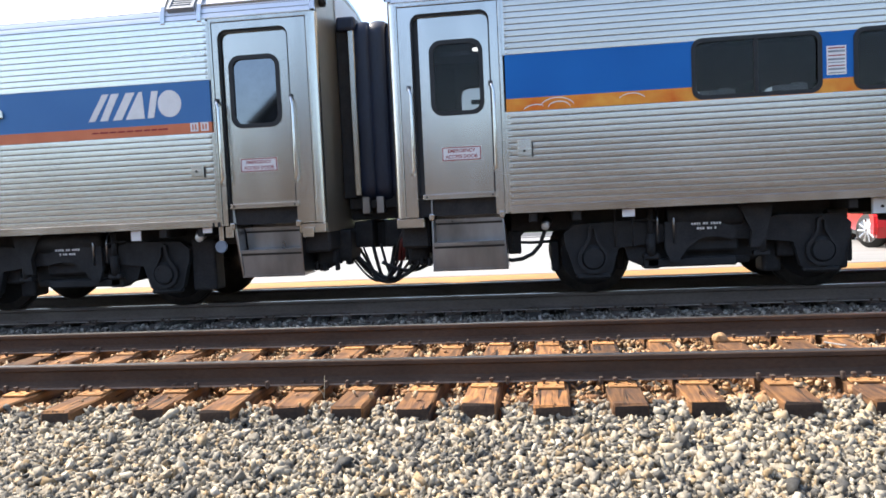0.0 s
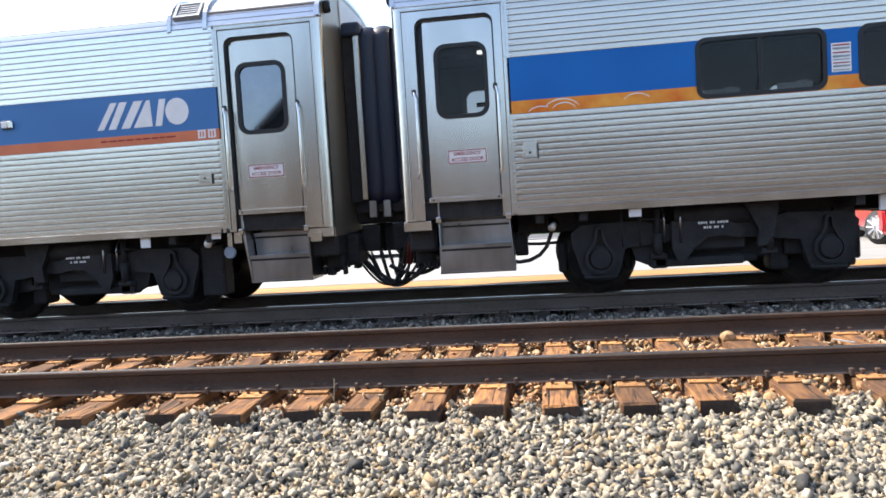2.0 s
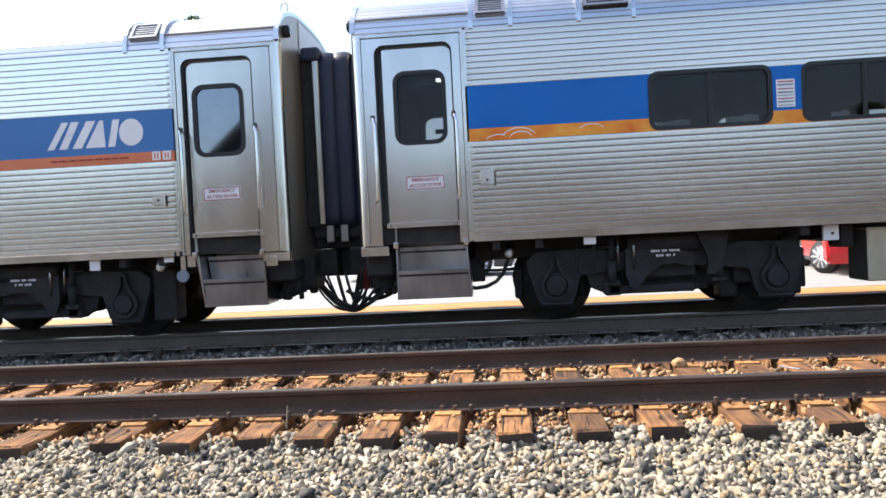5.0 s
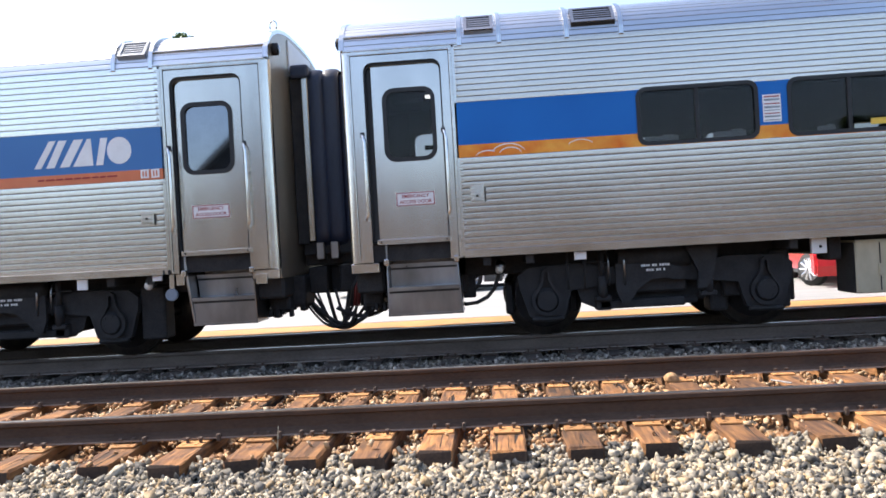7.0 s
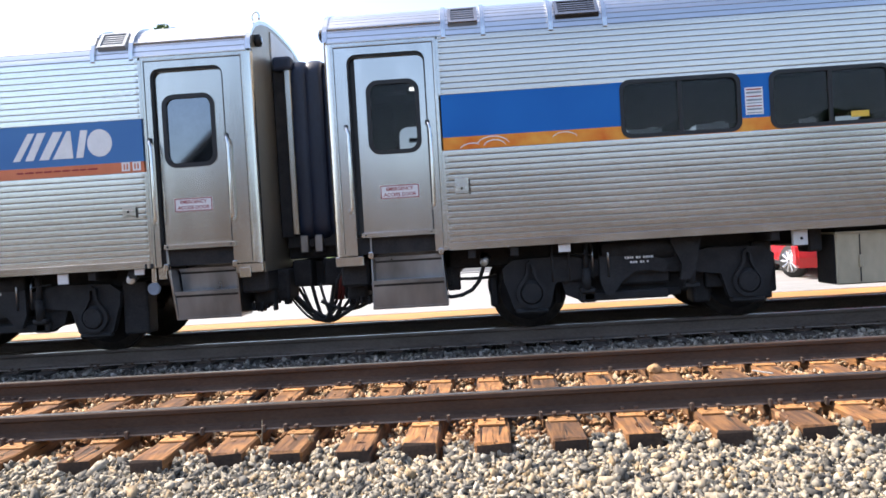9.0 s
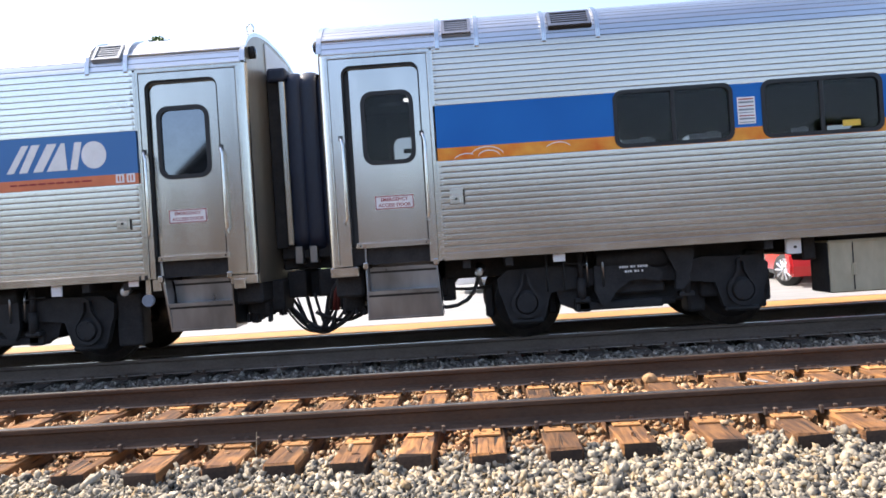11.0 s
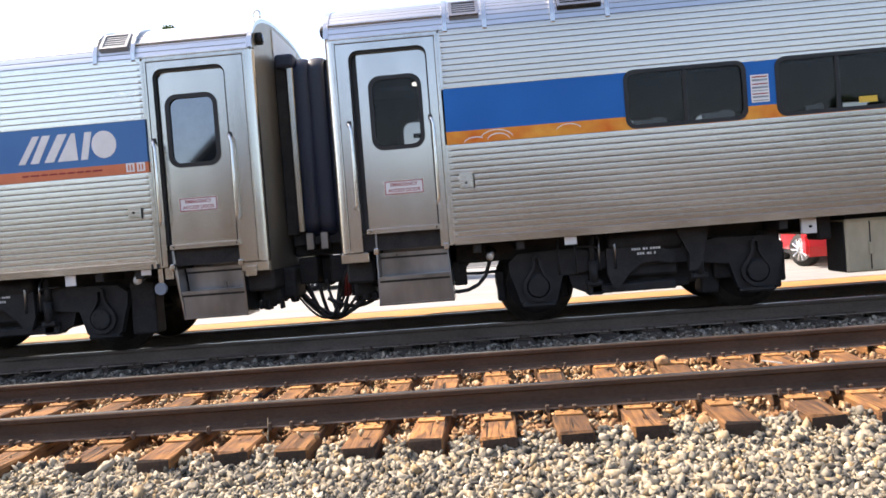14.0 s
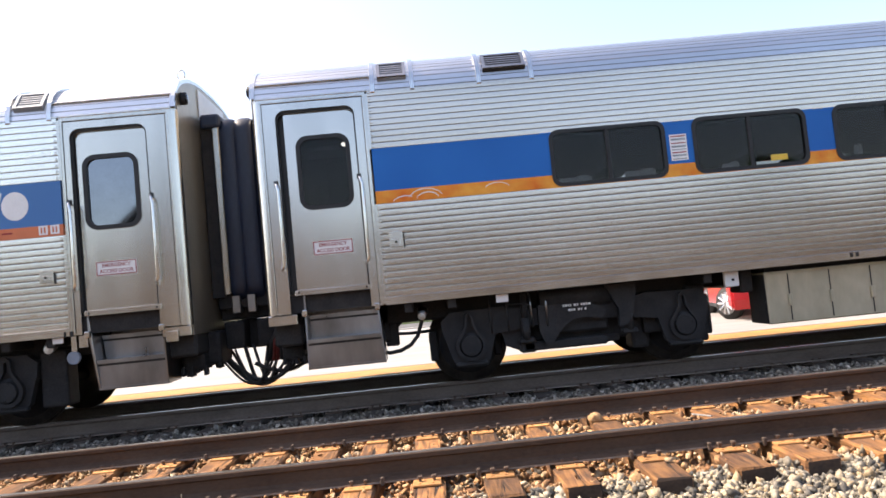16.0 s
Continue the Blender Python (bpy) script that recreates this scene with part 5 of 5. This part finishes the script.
    while x < -3.55:
        w = rg.uniform(0.05, 0.12)
        cp_l("print_bar", boxed((x, SIDE - 0.009, 2.375), (x + w, SIDE - 0.0065, 2.395)), RED_INK, None, "small red print")
        x += w + 0.02
    # white notice between the windows
    for x in (4.115,):
        no = cp_r("window_notice", boxed((x, SIDE - 0.012, 2.515), (x + 0.20, SIDE - 0.0065, 2.825)), WHITE, None, "white notice with rows of small print")
        for z, h, m in ((2.80, 0.014, RED_INK), (2.765, 0.022, STEP_METAL), (2.72, 0.012, RED_INK), (2.68, 0.022, STEP_METAL), (2.645, 0.010, STEP_METAL), (2.61, 0.012, RED_INK), (2.575, 0.020, STEP_METAL), (2.535, 0.010, STEP_METAL)):
            cp_r("print_bar", boxed((x + 0.015, SIDE - 0.0145, z - h / 2), (x + 0.185, SIDE - 0.0115, z + h / 2)), m, no)
    cp_r("yellow_label", boxed((5.30, SIDE + 0.004, 2.415), (5.50, SIDE + 0.0115, 2.485), 0.002), plain("yellow plastic", (0.75, 0.5, 0.06), 0.5), None, "small yellow label on the window")
    # white strips imitate daylight showing through from the far windows
    for x0, x1, z0, z1 in ((2.79, 3.17, 2.398, 2.425), (3.56, 3.93, 2.395, 2.44), (4.72, 4.92, 2.40, 2.425), (6.32, 6.42, 2.42, 2.50)):
        strip_ob = cp_r("window_card", boxed((x0, SIDE + 0.03, z0 - 0.02), (x1, SIDE + 0.038, z1 + 0.01), 0.003), WHITE, None, "pale card lying inside the window")
        cp_r("card_fold", boxed((x0 + (x1 - x0) * 0.55, SIDE + 0.032, z1 + 0.011), (x0 + (x1 - x0) * 0.9, SIDE + 0.037, z1 + 0.028), 0.002), WHITE, strip_ob)
    # pale swirl lines on the orange stripe
    def swirl(cx, cz, r, a0, a1, w):
        pts = [(cx + r * math.cos(radians(a)), SIDE - 0.0085, cz + 0.62 * r * math.sin(radians(a))) for a in np.linspace(a0, a1, 18)]
        pts = [p for p in pts if 2.345 < p[2] < 2.475]
        if len(pts) > 2:
            bm = bmesh.new()
            V = [[bm.verts.new((x, y, z + d)) for x, y, z in pts] for d in (-w, w)]
            for a, b, c, d in zip(V[0], V[0][1:], V[1][1:], V[1]):
                bm.faces.new((a, b, c, d))
            cp_r("swirl_line", bm, WHITE, None, "thin white swirl on the orange stripe")
    swirl(1.22, 2.34, 0.20, 20, 160, 0.006)
    swirl(1.24, 2.34, 0.13, 10, 165, 0.006)
    swirl(0.98, 2.30, 0.16, 60, 150, 0.006)
    swirl(2.05, 2.36, 0.16, 30, 150, 0.005)

    # gangway bellows between the coaches
    be = empty("gangway_bellows", pose(-1.05, AXIS_Y, TRAIN_RAIL), "blue-black pleated rubber gangway bellows between the coaches", "bellows")
    back = Matrix.Translation((1.05, -AXIS_Y, -TRAIN_RAIL))
    def bp(name, bm, mat, label="", smooth=False):
        bmesh.ops.recalc_face_normals(bm, faces=bm.faces)
        bm.transform(back)
        return part(name, bm, mat, be, label, smooth)
    for x0, x1, g in ((-1.30, -1.11, 0.0), (-1.12, -0.90, 0.0), (-0.91, -0.71, 0.05)):
        o_ = round_rect(8.93 + g, 10.23 - g, 1.42, 3.72 - g, 0.20, 6)
        bm = bmesh.new()
        rings_ = []
        for t in range(9):
            f = t / 8
            bulge = 0.04 * math.sin(math.pi * f) ** 0.5 if 0 < f < 1 else 0
            rings_.append([bm.verts.new((x0 + (x1 - x0) * f, AXIS_Y + (y - AXIS_Y) * (1 + bulge), 2.58 + (z - 2.58) * (1 + bulge * 0.6))) for y, z in o_])
        for A, B in zip(rings_, rings_[1:]):
            for i in range(len(A)):
                j = (i + 1) % len(A)
                bm.faces.new((A[i], A[j], B[j], B[i]))
        bp("bellows_fold", bm, BELLOWS, "", True)
    bp("face_plate", ring_x(-1.38, -1.30, 8.90, 10.26, 1.48, 3.62), STEEL_DULL, "dull steel face plate of the gangway")
    bp("top_hood", boxed((-1.52, 8.86, 3.60), (-1.27, 10.3, 3.78), 0.04, 2), BELLOWS)
    bp("mount_frame", ring_x(-1.545, -1.39, 8.96, 10.2, 1.45, 3.66), BLACK)
    bp("gangway_foot", boxed((-1.50, 9.02, 1.30), (-0.72, 10.14, 1.50), 0.02), BLACK)
    for x in (-1.26, -1.07):
        bp("socket", boxed((x - 0.055, 8.95, 1.24), (x + 0.055, 9.1, 1.47), 0.012), STEP_METAL, "grey electric socket")
    # coupler and hoses between the coaches
    co = empty("coupler", pose(-1.12, AXIS_Y, TRAIN_RAIL), "black steel coupler between the coaches", "coupler")
    cb = Matrix.Translation((1.12, -AXIS_Y, -TRAIN_RAIL))
    for nm, lo, hi in (("shank", (-1.9, 9.42, 0.86), (-0.35, 9.74, 1.08)), ("knuckle", (-1.3, 9.30, 0.78), (-0.92, 9.86, 1.14)), ("guard", (-1.52, 9.15, 1.16), (-0.73, 9.95, 1.36)), ("carrier", (-1.45, 9.0, 0.80), (-1.2, 10.1, 1.15)), ("carrier", (-1.04, 9.0, 0.80), (-0.8, 10.1, 1.15))):
        bm = boxed(lo, hi, 0.03, 2)
        bm.transform(cb)
        part(nm, bm, BLACK, co)
    ends = [((-1.60, 0.80), (-0.62, 0.82), 0.50), ((-1.55, 0.72), (-0.50, 0.80), 0.44), ((-1.44, 0.78), (-0.78, 0.92), 0.48), ((-1.34, 0.80), (-0.84, 0.90), 0.50), ((-1.22, 0.82), (-0.96, 0.86), 0.50), ((-1.52, 0.76), (-0.50, 0.66), 0.34), ((-1.12, 0.84), (-0.78, 0.84), 0.46), ((-1.58, 0.70), (-0.66, 0.90), 0.46), ((-1.10, 0.60), (-0.32, 0.66), 0.16)]
    for k, ((xa, za), (xb, zb), d) in enumerate(ends):
        ya, yb = rg.uniform(9.0, 9.3), rg.uniform(9.0, 9.3)
        pts = sag((xa, ya, za), (xb, yb, zb), d, 18, rg.uniform(-0.06, 0.06))
        thing("air_hose", tube(bmesh.new(), pts, rg.choice((0.016, 0.02, 0.026)), 8), HOSE, "black rubber hose sagging between the coaches", "hose", "hoses between the coaches", smooth=True)
    for xc, m in ((-0.68, CABLE_RED), (-1.62, HOSE)):
        for k in range(4):
            pts = [(xc - 0.20 + 0.05 * k, 8.85, 0.62), (xc - 0.16 + 0.04 * k, 8.85, 0.86), (xc - 0.06 + 0.02 * k, 8.83, 1.02 - 0.02 * k), (xc + 0.06, 8.83, 0.98 - 0.03 * k), (xc + 0.13 - 0.02 * k, 8.85, 0.84), (xc + 0.16 - 0.02 * k, 8.86, 0.60)]
            thing("jumper_cable", tube(bmesh.new(), pts, 0.024, 8), m if k in (1, 2) else HOSE, "looped jumper cable hanging under the coach end", "cable", "jumper cables", smooth=True)


def ring_x(x0, x1, y0, y1, z0, z1):
    """An upright frame across the train."""
    bm = bmesh.new()
    box(bm, (x0, y0, z0), (x1, y0 + 0.12, z1), 0.01)
    box(bm, (x0, y1 - 0.12, z0), (x1, y1, z1), 0.01)
    box(bm, (x0, y0 + 0.121, z1 - 0.1), (x1, y1 - 0.121, z1), 0.01)
    box(bm, (x0, y0 + 0.121, z0), (x1, y1 - 0.121, z0 + 0.08), 0.01)
    return bm


fittings()


# ---- road vehicles ----
def wheel_of(car, x, y, r, side):
    bm = bmesh.new()
    rod(bm, (x, y - 0.10, r), (x, y + 0.10, r), r, 36)
    es = [e for e in bm.edges if abs(e.verts[0].co.y - e.verts[1].co.y) < 1e-5]
    bmesh.ops.bevel(bm, geom=es, offset=0.025, segments=2, affect="EDGES")
    w = part("wheel", bm, TYRE, car, "", True)
    yo = y + side * 0.102
    bm = rod(bmesh.new(), (x, y + side * 0.085, r), (x, yo + side * 0.004, r), r * 0.70, 32)
    part("rim", bm, STEP_METAL, w, "", True)
    for k in range(10):
        t = 2 * math.pi * k / 10
        a = Vector((math.cos(t), 0, math.sin(t)))
        bm = rod(bmesh.new(), Vector((x, yo + side * 0.012, r)) + a * 0.03, Vector((x, yo + side * 0.010, r)) + a * r * 0.66, 0.022, 8, 0.03)
        part("spoke", bm, ALLOY, w)
    part("hub_cap", rod(bmesh.new(), (x, yo, r), (x, yo + side * 0.02, r), 0.045, 16), ALLOY, w, "", True)


def road_vehicle(name, at, paint, label, category, L, W, base, front, belt, top, cabin, r=0.33):
    """A vehicle along x, nose to +x: shell, cabin, glass, lamps, wheels."""
    car = empty(name, at, label, category)
    h = W / 2
    nose, tail = front, front - L
    sh = [(tail, 0.30), (tail + 0.02, belt - 0.12), (tail + 0.10, belt), (nose - 1.05, belt), (nose - 0.25, belt - 0.13), (nose - 0.04, belt - 0.30), (nose, 0.42), (nose - 0.06, 0.24), (tail + 0.1, 0.22)]
    def arch(x):
        return [(x + (r + 0.06) * math.cos(t), r + (r + 0.06) * math.sin(t)) for t in np.linspace(-0.25, math.pi + 0.25, 12)]
    low = [(nose - 0.06, 0.22)] + [(x, z) for x, z in arch(0.0) if z > 0.2] + [(x, z) for x, z in arch(-base) if z > 0.2] + [(tail + 0.1, 0.22)]
    outline = sh[:7] + low
    bm = prism(bmesh.new(), outline, -h, h)
    es = [e for e in bm.edges if abs(e.verts[0].co.y) > h - 1e-4 and abs(e.verts[1].co.y - e.verts[0].co.y) < 1e-4]
    bmesh.ops.bevel(bm, geom=es, offset=0.05, segments=2, affect="EDGES")
    part("body", bm, paint, car)
    c0, c1, c2, c3 = cabin
    bm = bmesh.new()
    lo_, hi_ = [(c0, belt - 0.02), (c3, belt - 0.02)], [(c1, top), (c2, top)]
    v = [bm.verts.new((x, s * w, z)) for s in (-1, 1) for (x, z), w in ((lo_[0], h - 0.05), (lo_[1], h - 0.05), (hi_[1], h - 0.20), (hi_[0], h - 0.20))]
    for f in ((0, 1, 2, 3), (7, 6, 5, 4), (1, 5, 6, 2), (2, 6, 7, 3), (3, 7, 4, 0), (0, 4, 5, 1)):
        bm.faces.new([v[i] for i in f])
    bmesh.ops.recalc_face_normals(bm, faces=bm.faces)
    bmesh.ops.bevel(bm, geom=list(bm.edges), offset=0.05, segments=2, affect="EDGES")
    part("cabin", bm, paint, car)
    for s in (-1, 1):
        n = 3 if L > 6 else 2
        for k in range(n):
            f0, f1 = (k + 0.08) / n, (k + 0.92) / n
            bm = bmesh.new()
            def q(f, g, off):
                xl, xh = c0 + (c3 - c0) * f, c1 + (c2 - c1) * f
                yl, yh = h - 0.05, h - 0.20
                return (xl + (xh - xl) * g, s * (yl + (yh - yl) * g + off), belt + (top - belt) * g)
            vs = [bm.verts.new(q(f, g, o_)) for o_ in (-0.01, 0.008) for f, g in ((f0, 0.12), (f1, 0.12), (f1, 0.85), (f0, 0.85))]
            for f in ((0, 1, 2, 3), (7, 6, 5, 4), (0, 4, 5, 1), (1, 5, 6, 2), (2, 6, 7, 3), (3, 7, 4, 0)):
                bm.faces.new([vs[i] for i in f])
            bmesh.ops.recalc_face_normals(bm, faces=bm.faces)
            part("side_window", bm, CARGLASS, car)
        part("headlight", boxed((nose - 0.12, s * (h - 0.42), belt - 0.34), (nose - 0.015, s * (h - 0.08), belt - 0.20), 0.02), LENS, car)
        part("tail_light", boxed((tail - 0.01, s * (h - 0.30), belt - 0.30), (tail + 0.06, s * (h - 0.06), belt - 0.12), 0.02), RED_INK, car)
        part("sill_trim", boxed((-base + r + 0.1, s * (h - 0.03), 0.20), (-r - 0.1, s * (h + 0.008), 0.29), 0.01), SEAL, car)
        for x in (0.0, -base):
            wheel_of(car, x, s * (h - 0.105), r, s)
    bm = bmesh.new()
    vs = [bm.verts.new(p) for p in ((c3 - 0.06, -h + 0.2, belt + 0.06), (c3 - 0.06, h - 0.2, belt + 0.06), (c2 + 0.07, h - 0.28, top - 0.07), (c2 + 0.07, -h + 0.28, top - 0.07))]
    bm.faces.new(vs)
    bmesh.ops.solidify(bm, geom=list(bm.faces), thickness=0.03)
    part("windscreen", bm, CARGLASS, car)
    part("bumper_grille", boxed((nose - 0.04, -0.5, 0.33), (nose + 0.012, 0.5, 0.46), 0.015), SEAL, car)
    return car


# parked, nose towards the tracks, front wheels turned
red_car = road_vehicle("parked_car", pose(8.15, 14.31, 0.12, 0, 0, -104), CARRED, "glossy red parked car with silver alloy wheels", "car", 4.3, 1.78, 2.6, 0.82, 0.95, 1.46, (-3.1, -2.6, -1.2, -0.2))
for w in [c for c in red_car.children if c.name.startswith("wheel") and abs(sum(v.co.x for v in c.data.vertices)) / len(c.data.vertices) < 0.1]:
    cy = sum(v.co.y for v in w.data.vertices) / len(w.data.vertices)
    w.matrix_basis = pose(0, cy, 0) @ pose(0, 0, 0, 0, 0, 34) @ pose(0, -cy, 0)
grey_car = road_vehicle("grey_car", pose(-30, 19.3, 0.12), CARGREY, "dark grey car with silver alloy wheels on the paving", "car", 4.6, 1.82, 2.7, 0.9, 0.95, 1.46, (-3.4, -2.8, -1.2, -0.2))
white_car = road_vehicle("white_car", pose(60, 19.3, 0.12, 0, 0, 180), CARWHITE, "white sport utility car with silver wheels driving past", "car", 4.8, 1.9, 2.8, 0.95, 1.1, 1.75, (-3.75, -3.5, -1.2, -0.2), 0.36)
silver_car = road_vehicle("silver_car", pose(66, 19.3, 0.12, 0, 0, 180), CARSILVER, "pale silver car following the white one", "car", 4.6, 1.82, 2.7, 0.9, 0.98, 1.48, (-3.4, -2.8, -1.2, -0.2))


# ---- greenery ----
def leaves(name, centres, n, size, mat, seed, parent=None, label=""):
    """A crown of many small tilted leaves round the given clump centres."""
    rg = np.random.default_rng(seed)
    V, F = [], []
    for c, r in centres:
        for k in range(n):
            d = rg.normal(size=3)
            d *= (rg.uniform(0.25, 1.0) ** 0.5) / np.linalg.norm(d)
            p = np.array(c) + d * np.array(r)
            a, b = rg.normal(size=3), rg.normal(size=3)
            a /= np.linalg.norm(a)
            b -= a * a.dot(b)
            b /= np.linalg.norm(b)
            s = size * rg.uniform(0.6, 1.4)
            i = len(V)
            V += [p - a * s, p + b * s * 0.5, p + a * s, p - b * s * 0.5]
            F.append((i, i + 1, i + 2, i + 3))
    me = bpy.data.meshes.new(name)
    me.from_pydata([tuple(v) for v in V], [], F)
    me.materials.append(mat)
    ob = new(name, me)
    if parent:
        ob.parent = parent
    if label:
        tagged(ob, label)
    return ob


def tree(x, y, height, spread, seed):
    rg = random.Random(seed)
    t = empty("tree", pose(x, y, 0.05), "tall leafy green tree", "tree", "trees")
    bm = rod(bmesh.new(), (0, 0, 0), (0.2, 0, height * 0.55), 0.35, 14, 0.2)
    part("trunk", bm, BARK, t, "", True)
    clumps = []
    for k in range(16):
        a, z = rg.uniform(0, 6.28), rg.uniform(0.45, 0.93) * height
        rr = spread * rg.uniform(0.2, 0.75) * (1.15 - z / height) * 2
        c = (rr * math.cos(a), rr * math.sin(a), z)
        part("limb", rod(bmesh.new(), (0.15, 0, height * rg.uniform(0.3, 0.52)), c, 0.10, 8, 0.03), BARK, t)
        clumps.append((c, (spread * 0.3, spread * 0.3, spread * 0.24)))
    clumps.append(((0, 0, height * 0.95), (spread * 0.2, spread * 0.2, height * 0.05)))
    leaves("crown", clumps, 420, 0.16, LEAF, seed, t, "uneven green crown")
    return t


tree(-17.8, 45, 16.0, 3.2, 3)
for k in range(9):
    x = 9.5 + 2.1 * k
    rg = random.Random(k)
    sh = empty("shrub", pose(x, 31.8 + rg.uniform(-0.4, 0.4), 0.08), "bushy green shrub on the lawn", "shrub", "shrubs")
    part("stem", rod(bmesh.new(), (0, 0, 0), (0.05, 0, 0.8), 0.06, 8, 0.03), BARK, sh)
    leaves("foliage", [((rg.uniform(-0.7, 0.7), rg.uniform(-0.5, 0.5), rg.uniform(0.4, 1.2)), (0.6, 0.5, 0.45)) for _ in range(6)], 160, 0.07, LEAF, 40 + k, sh)


# ---- the other side of the line, behind the camera ----
BRICK = surface("red brown brick", (0.20, 0.13, 0.09), (0.30, 0.20, 0.145), 0.9, 0.0, 1.5, (1, 1, 1), 0.3, 25)
SHINGLE = surface("dark grey shingles", (0.035, 0.035, 0.038), (0.07, 0.07, 0.072), 0.9, 0.0, 2.0, (1, 1, 1), 0.3, 20)
TANWALL = surface("brown rendered masonry", (0.085, 0.058, 0.036), (0.14, 0.098, 0.062), 0.9, 0.0, 0.4, (0.5, 1, 1), 0.2, 8)
# Unseen wall, added so that the lower coach sides reflect brown.
wall = boxed((-120, -22.8, -0.62), (120, -22.0, 4.9), 0.03)
thing("brick_wall", wall, TANWALL, "long unseen brown wall added for the coach sides to reflect", "wall", kind="structure")
# Unseen house, placed for the dark gable mirrored in the left door glass.
house = empty("house", pose(-12.0, -34, -0.6), "brick house with a dark shingle gable roof", "house")
part("wall", boxed((-6.2, -6, 0), (6.2, 4, 7.0)), BRICK, house)
bm = prism(bmesh.new(), [(-7.0, 6.6), (0, 12.9), (7.0, 6.6), (6.8, 6.4), (0, 12.5), (-6.8, 6.4)], -6.6, 4.6)
part("roof", bm, SHINGLE, house, "dark shingle gable roof")
part("gable", prism(bmesh.new(), [(-6.2, 7.002), (6.2, 7.002), (0, 12.45)], 3.7, 4.0), SHINGLE, house)
for k, x in enumerate((-3.5, 3.5)):
    w = part("window", ring(bmesh.new(), [(x - 0.7, 4.4), (x + 0.7, 4.4), (x + 0.7, 6.2), (x - 0.7, 6.2)], [(x - 0.6, 4.5), (x + 0.6, 4.5), (x + 0.6, 6.1), (x - 0.6, 6.1)], 4.0, 4.08), WHITE, house)
    part("pane", boxed((x - 0.6, 4.002, 4.5), (x + 0.6, 4.03, 6.1)), CARGLASS, w)
for k, (x, y, hh) in enumerate(((24, -30, 8.0), (38, -31, 8.0), (-34, -30, 8.0))):
    tree(x, y, hh, 3.4, 60 + k)


# ---- loose things on the near track ----
def rock(x, y, z, r, mat, label, seed):
    bm = bmesh.new()
    bmesh.ops.create_icosphere(bm, subdivisions=3, radius=r)
    for v in bm.verts:
        v.co *= 1 + 0.22 * noise.noise(v.co * (1.6 / r) + Vector((seed * 7.1, 0, 0)))
        v.co.z *= 0.8
    ob = thing("rock", bm, mat, label, "rock", smooth=True)
    ob.location = (x, y, z)


rock(2.47, 6.16, 0.03, 0.06, STONE_TAN, "large pale tan rock lying beside the rail", 1)
rock(2.30, 4.42, -0.04, 0.045, STONE_TAN, "rust-coloured rock between the ties", 2)
splinter = boxed((-0.10, -0.008, 0), (0.10, 0.008, 0.012), 0.003)
thing("splinter", splinter, PAVE, "pale bleached splinter of wood across a tie", "wood splinter").matrix_basis = pose(3.30, 5.85, 0.015, 0, 0, -58)
for k, (x, y, a, l) in enumerate(((1.95, 2.85, 4, 0.5), (2.5, 2.75, -6, 0.35))):
    bm = tube(bmesh.new(), [(-l / 2, 0, 0), (-l / 6, 0.01, 0.01), (l / 5, -0.008, 0.012), (l / 2, 0.012, 0.004)], 0.008, 6)
    thing("dry_stick", bm, plain("dry straw", (0.5, 0.38, 0.2), 0.8), "thin dry straw-coloured stick on the ballast", "stick", smooth=True).matrix_basis = pose(x, y, ballast_z(y) + 0.03, 0, 0, a)
weed = empty("weed", pose(-0.66, 4.68, -0.06), "thin dry weed stalk beside the rail", "weed")
STRAW = plain("pale weed stalk", (0.45, 0.4, 0.28), 0.8)
for k, (dx, dz) in enumerate(((0.015, 0.17), (-0.03, 0.07))):
    part("stalk", tube(bmesh.new(), [(0, 0, 0), (dx * 0.3, 0.005, dz * 0.5), (dx, -0.01, dz)], 0.003, 5), STRAW, weed)

# Made-up panel, a stand-in for the dark shape that covers the far window.
inner_door = cp_r("inner_door", boxed((-0.63, 10.90, 1.40), (-0.21, 10.93, 3.40), 0.01), SEAT, None, "dark sliding inner door leaf")


def motions():
    y, z = 19.3, 0.12
    # the grey car rolls up, waits, and drives off
    walk(grey_car, [(0.0, pose(-13.5, y, z)), (1.0, pose(-8.0, y, z)), (2.0, pose(-2.6, y, z)), (2.6, pose(-0.5, y, z)), (3.0, pose(0.3, y, z)), (3.3, pose(0.42, y, z)), (7.1, pose(0.42, y, z)), (7.5, pose(0.9, y, z)), (8.0, pose(2.0, y, z)), (9.2, pose(6.0, y, z)), (11.3, pose(22, y, z)), (16.0, pose(70, y, z))])
    # the white car rolls past from the right, slows, and goes on
    ahead = lambda t, x: (t, pose(x - 2.8, y, z, 0, 0, 180))
    walk(white_car, [ahead(0.0, 60.0), ahead(6.0, 28.0), ahead(10.0, 6.6), ahead(11.3, 3.7), ahead(11.8, 2.6), ahead(12.4, 1.2), ahead(12.7, 0.75), ahead(13.0, 0.5), ahead(13.4, 0.3), ahead(13.8, -0.3), ahead(14.5, -2.0), ahead(16.0, -7.0)])
    # the silver car follows and stops behind the bogie; its nose leads by 0.9 m
    nose = lambda t, x: (t, pose(x + 0.9, y, z, 0, 0, 180))
    walk(silver_car, [nose(0.0, 66.0), nose(6.0, 40.0), nose(11.0, 15.5), nose(12.55, 8.9), nose(13.75, 4.4), nose(14.6, 2.6), nose(16.0, 2.2)])
    # the added dark panel slides across the far door window
    walk(inner_door, [(0.0, pose(0, 0, 0)), (15.0, pose(0, 0, 0)), (15.6, pose(0.40, 0, 0)), (16.0, pose(0.42, 0, 0))])


motions()
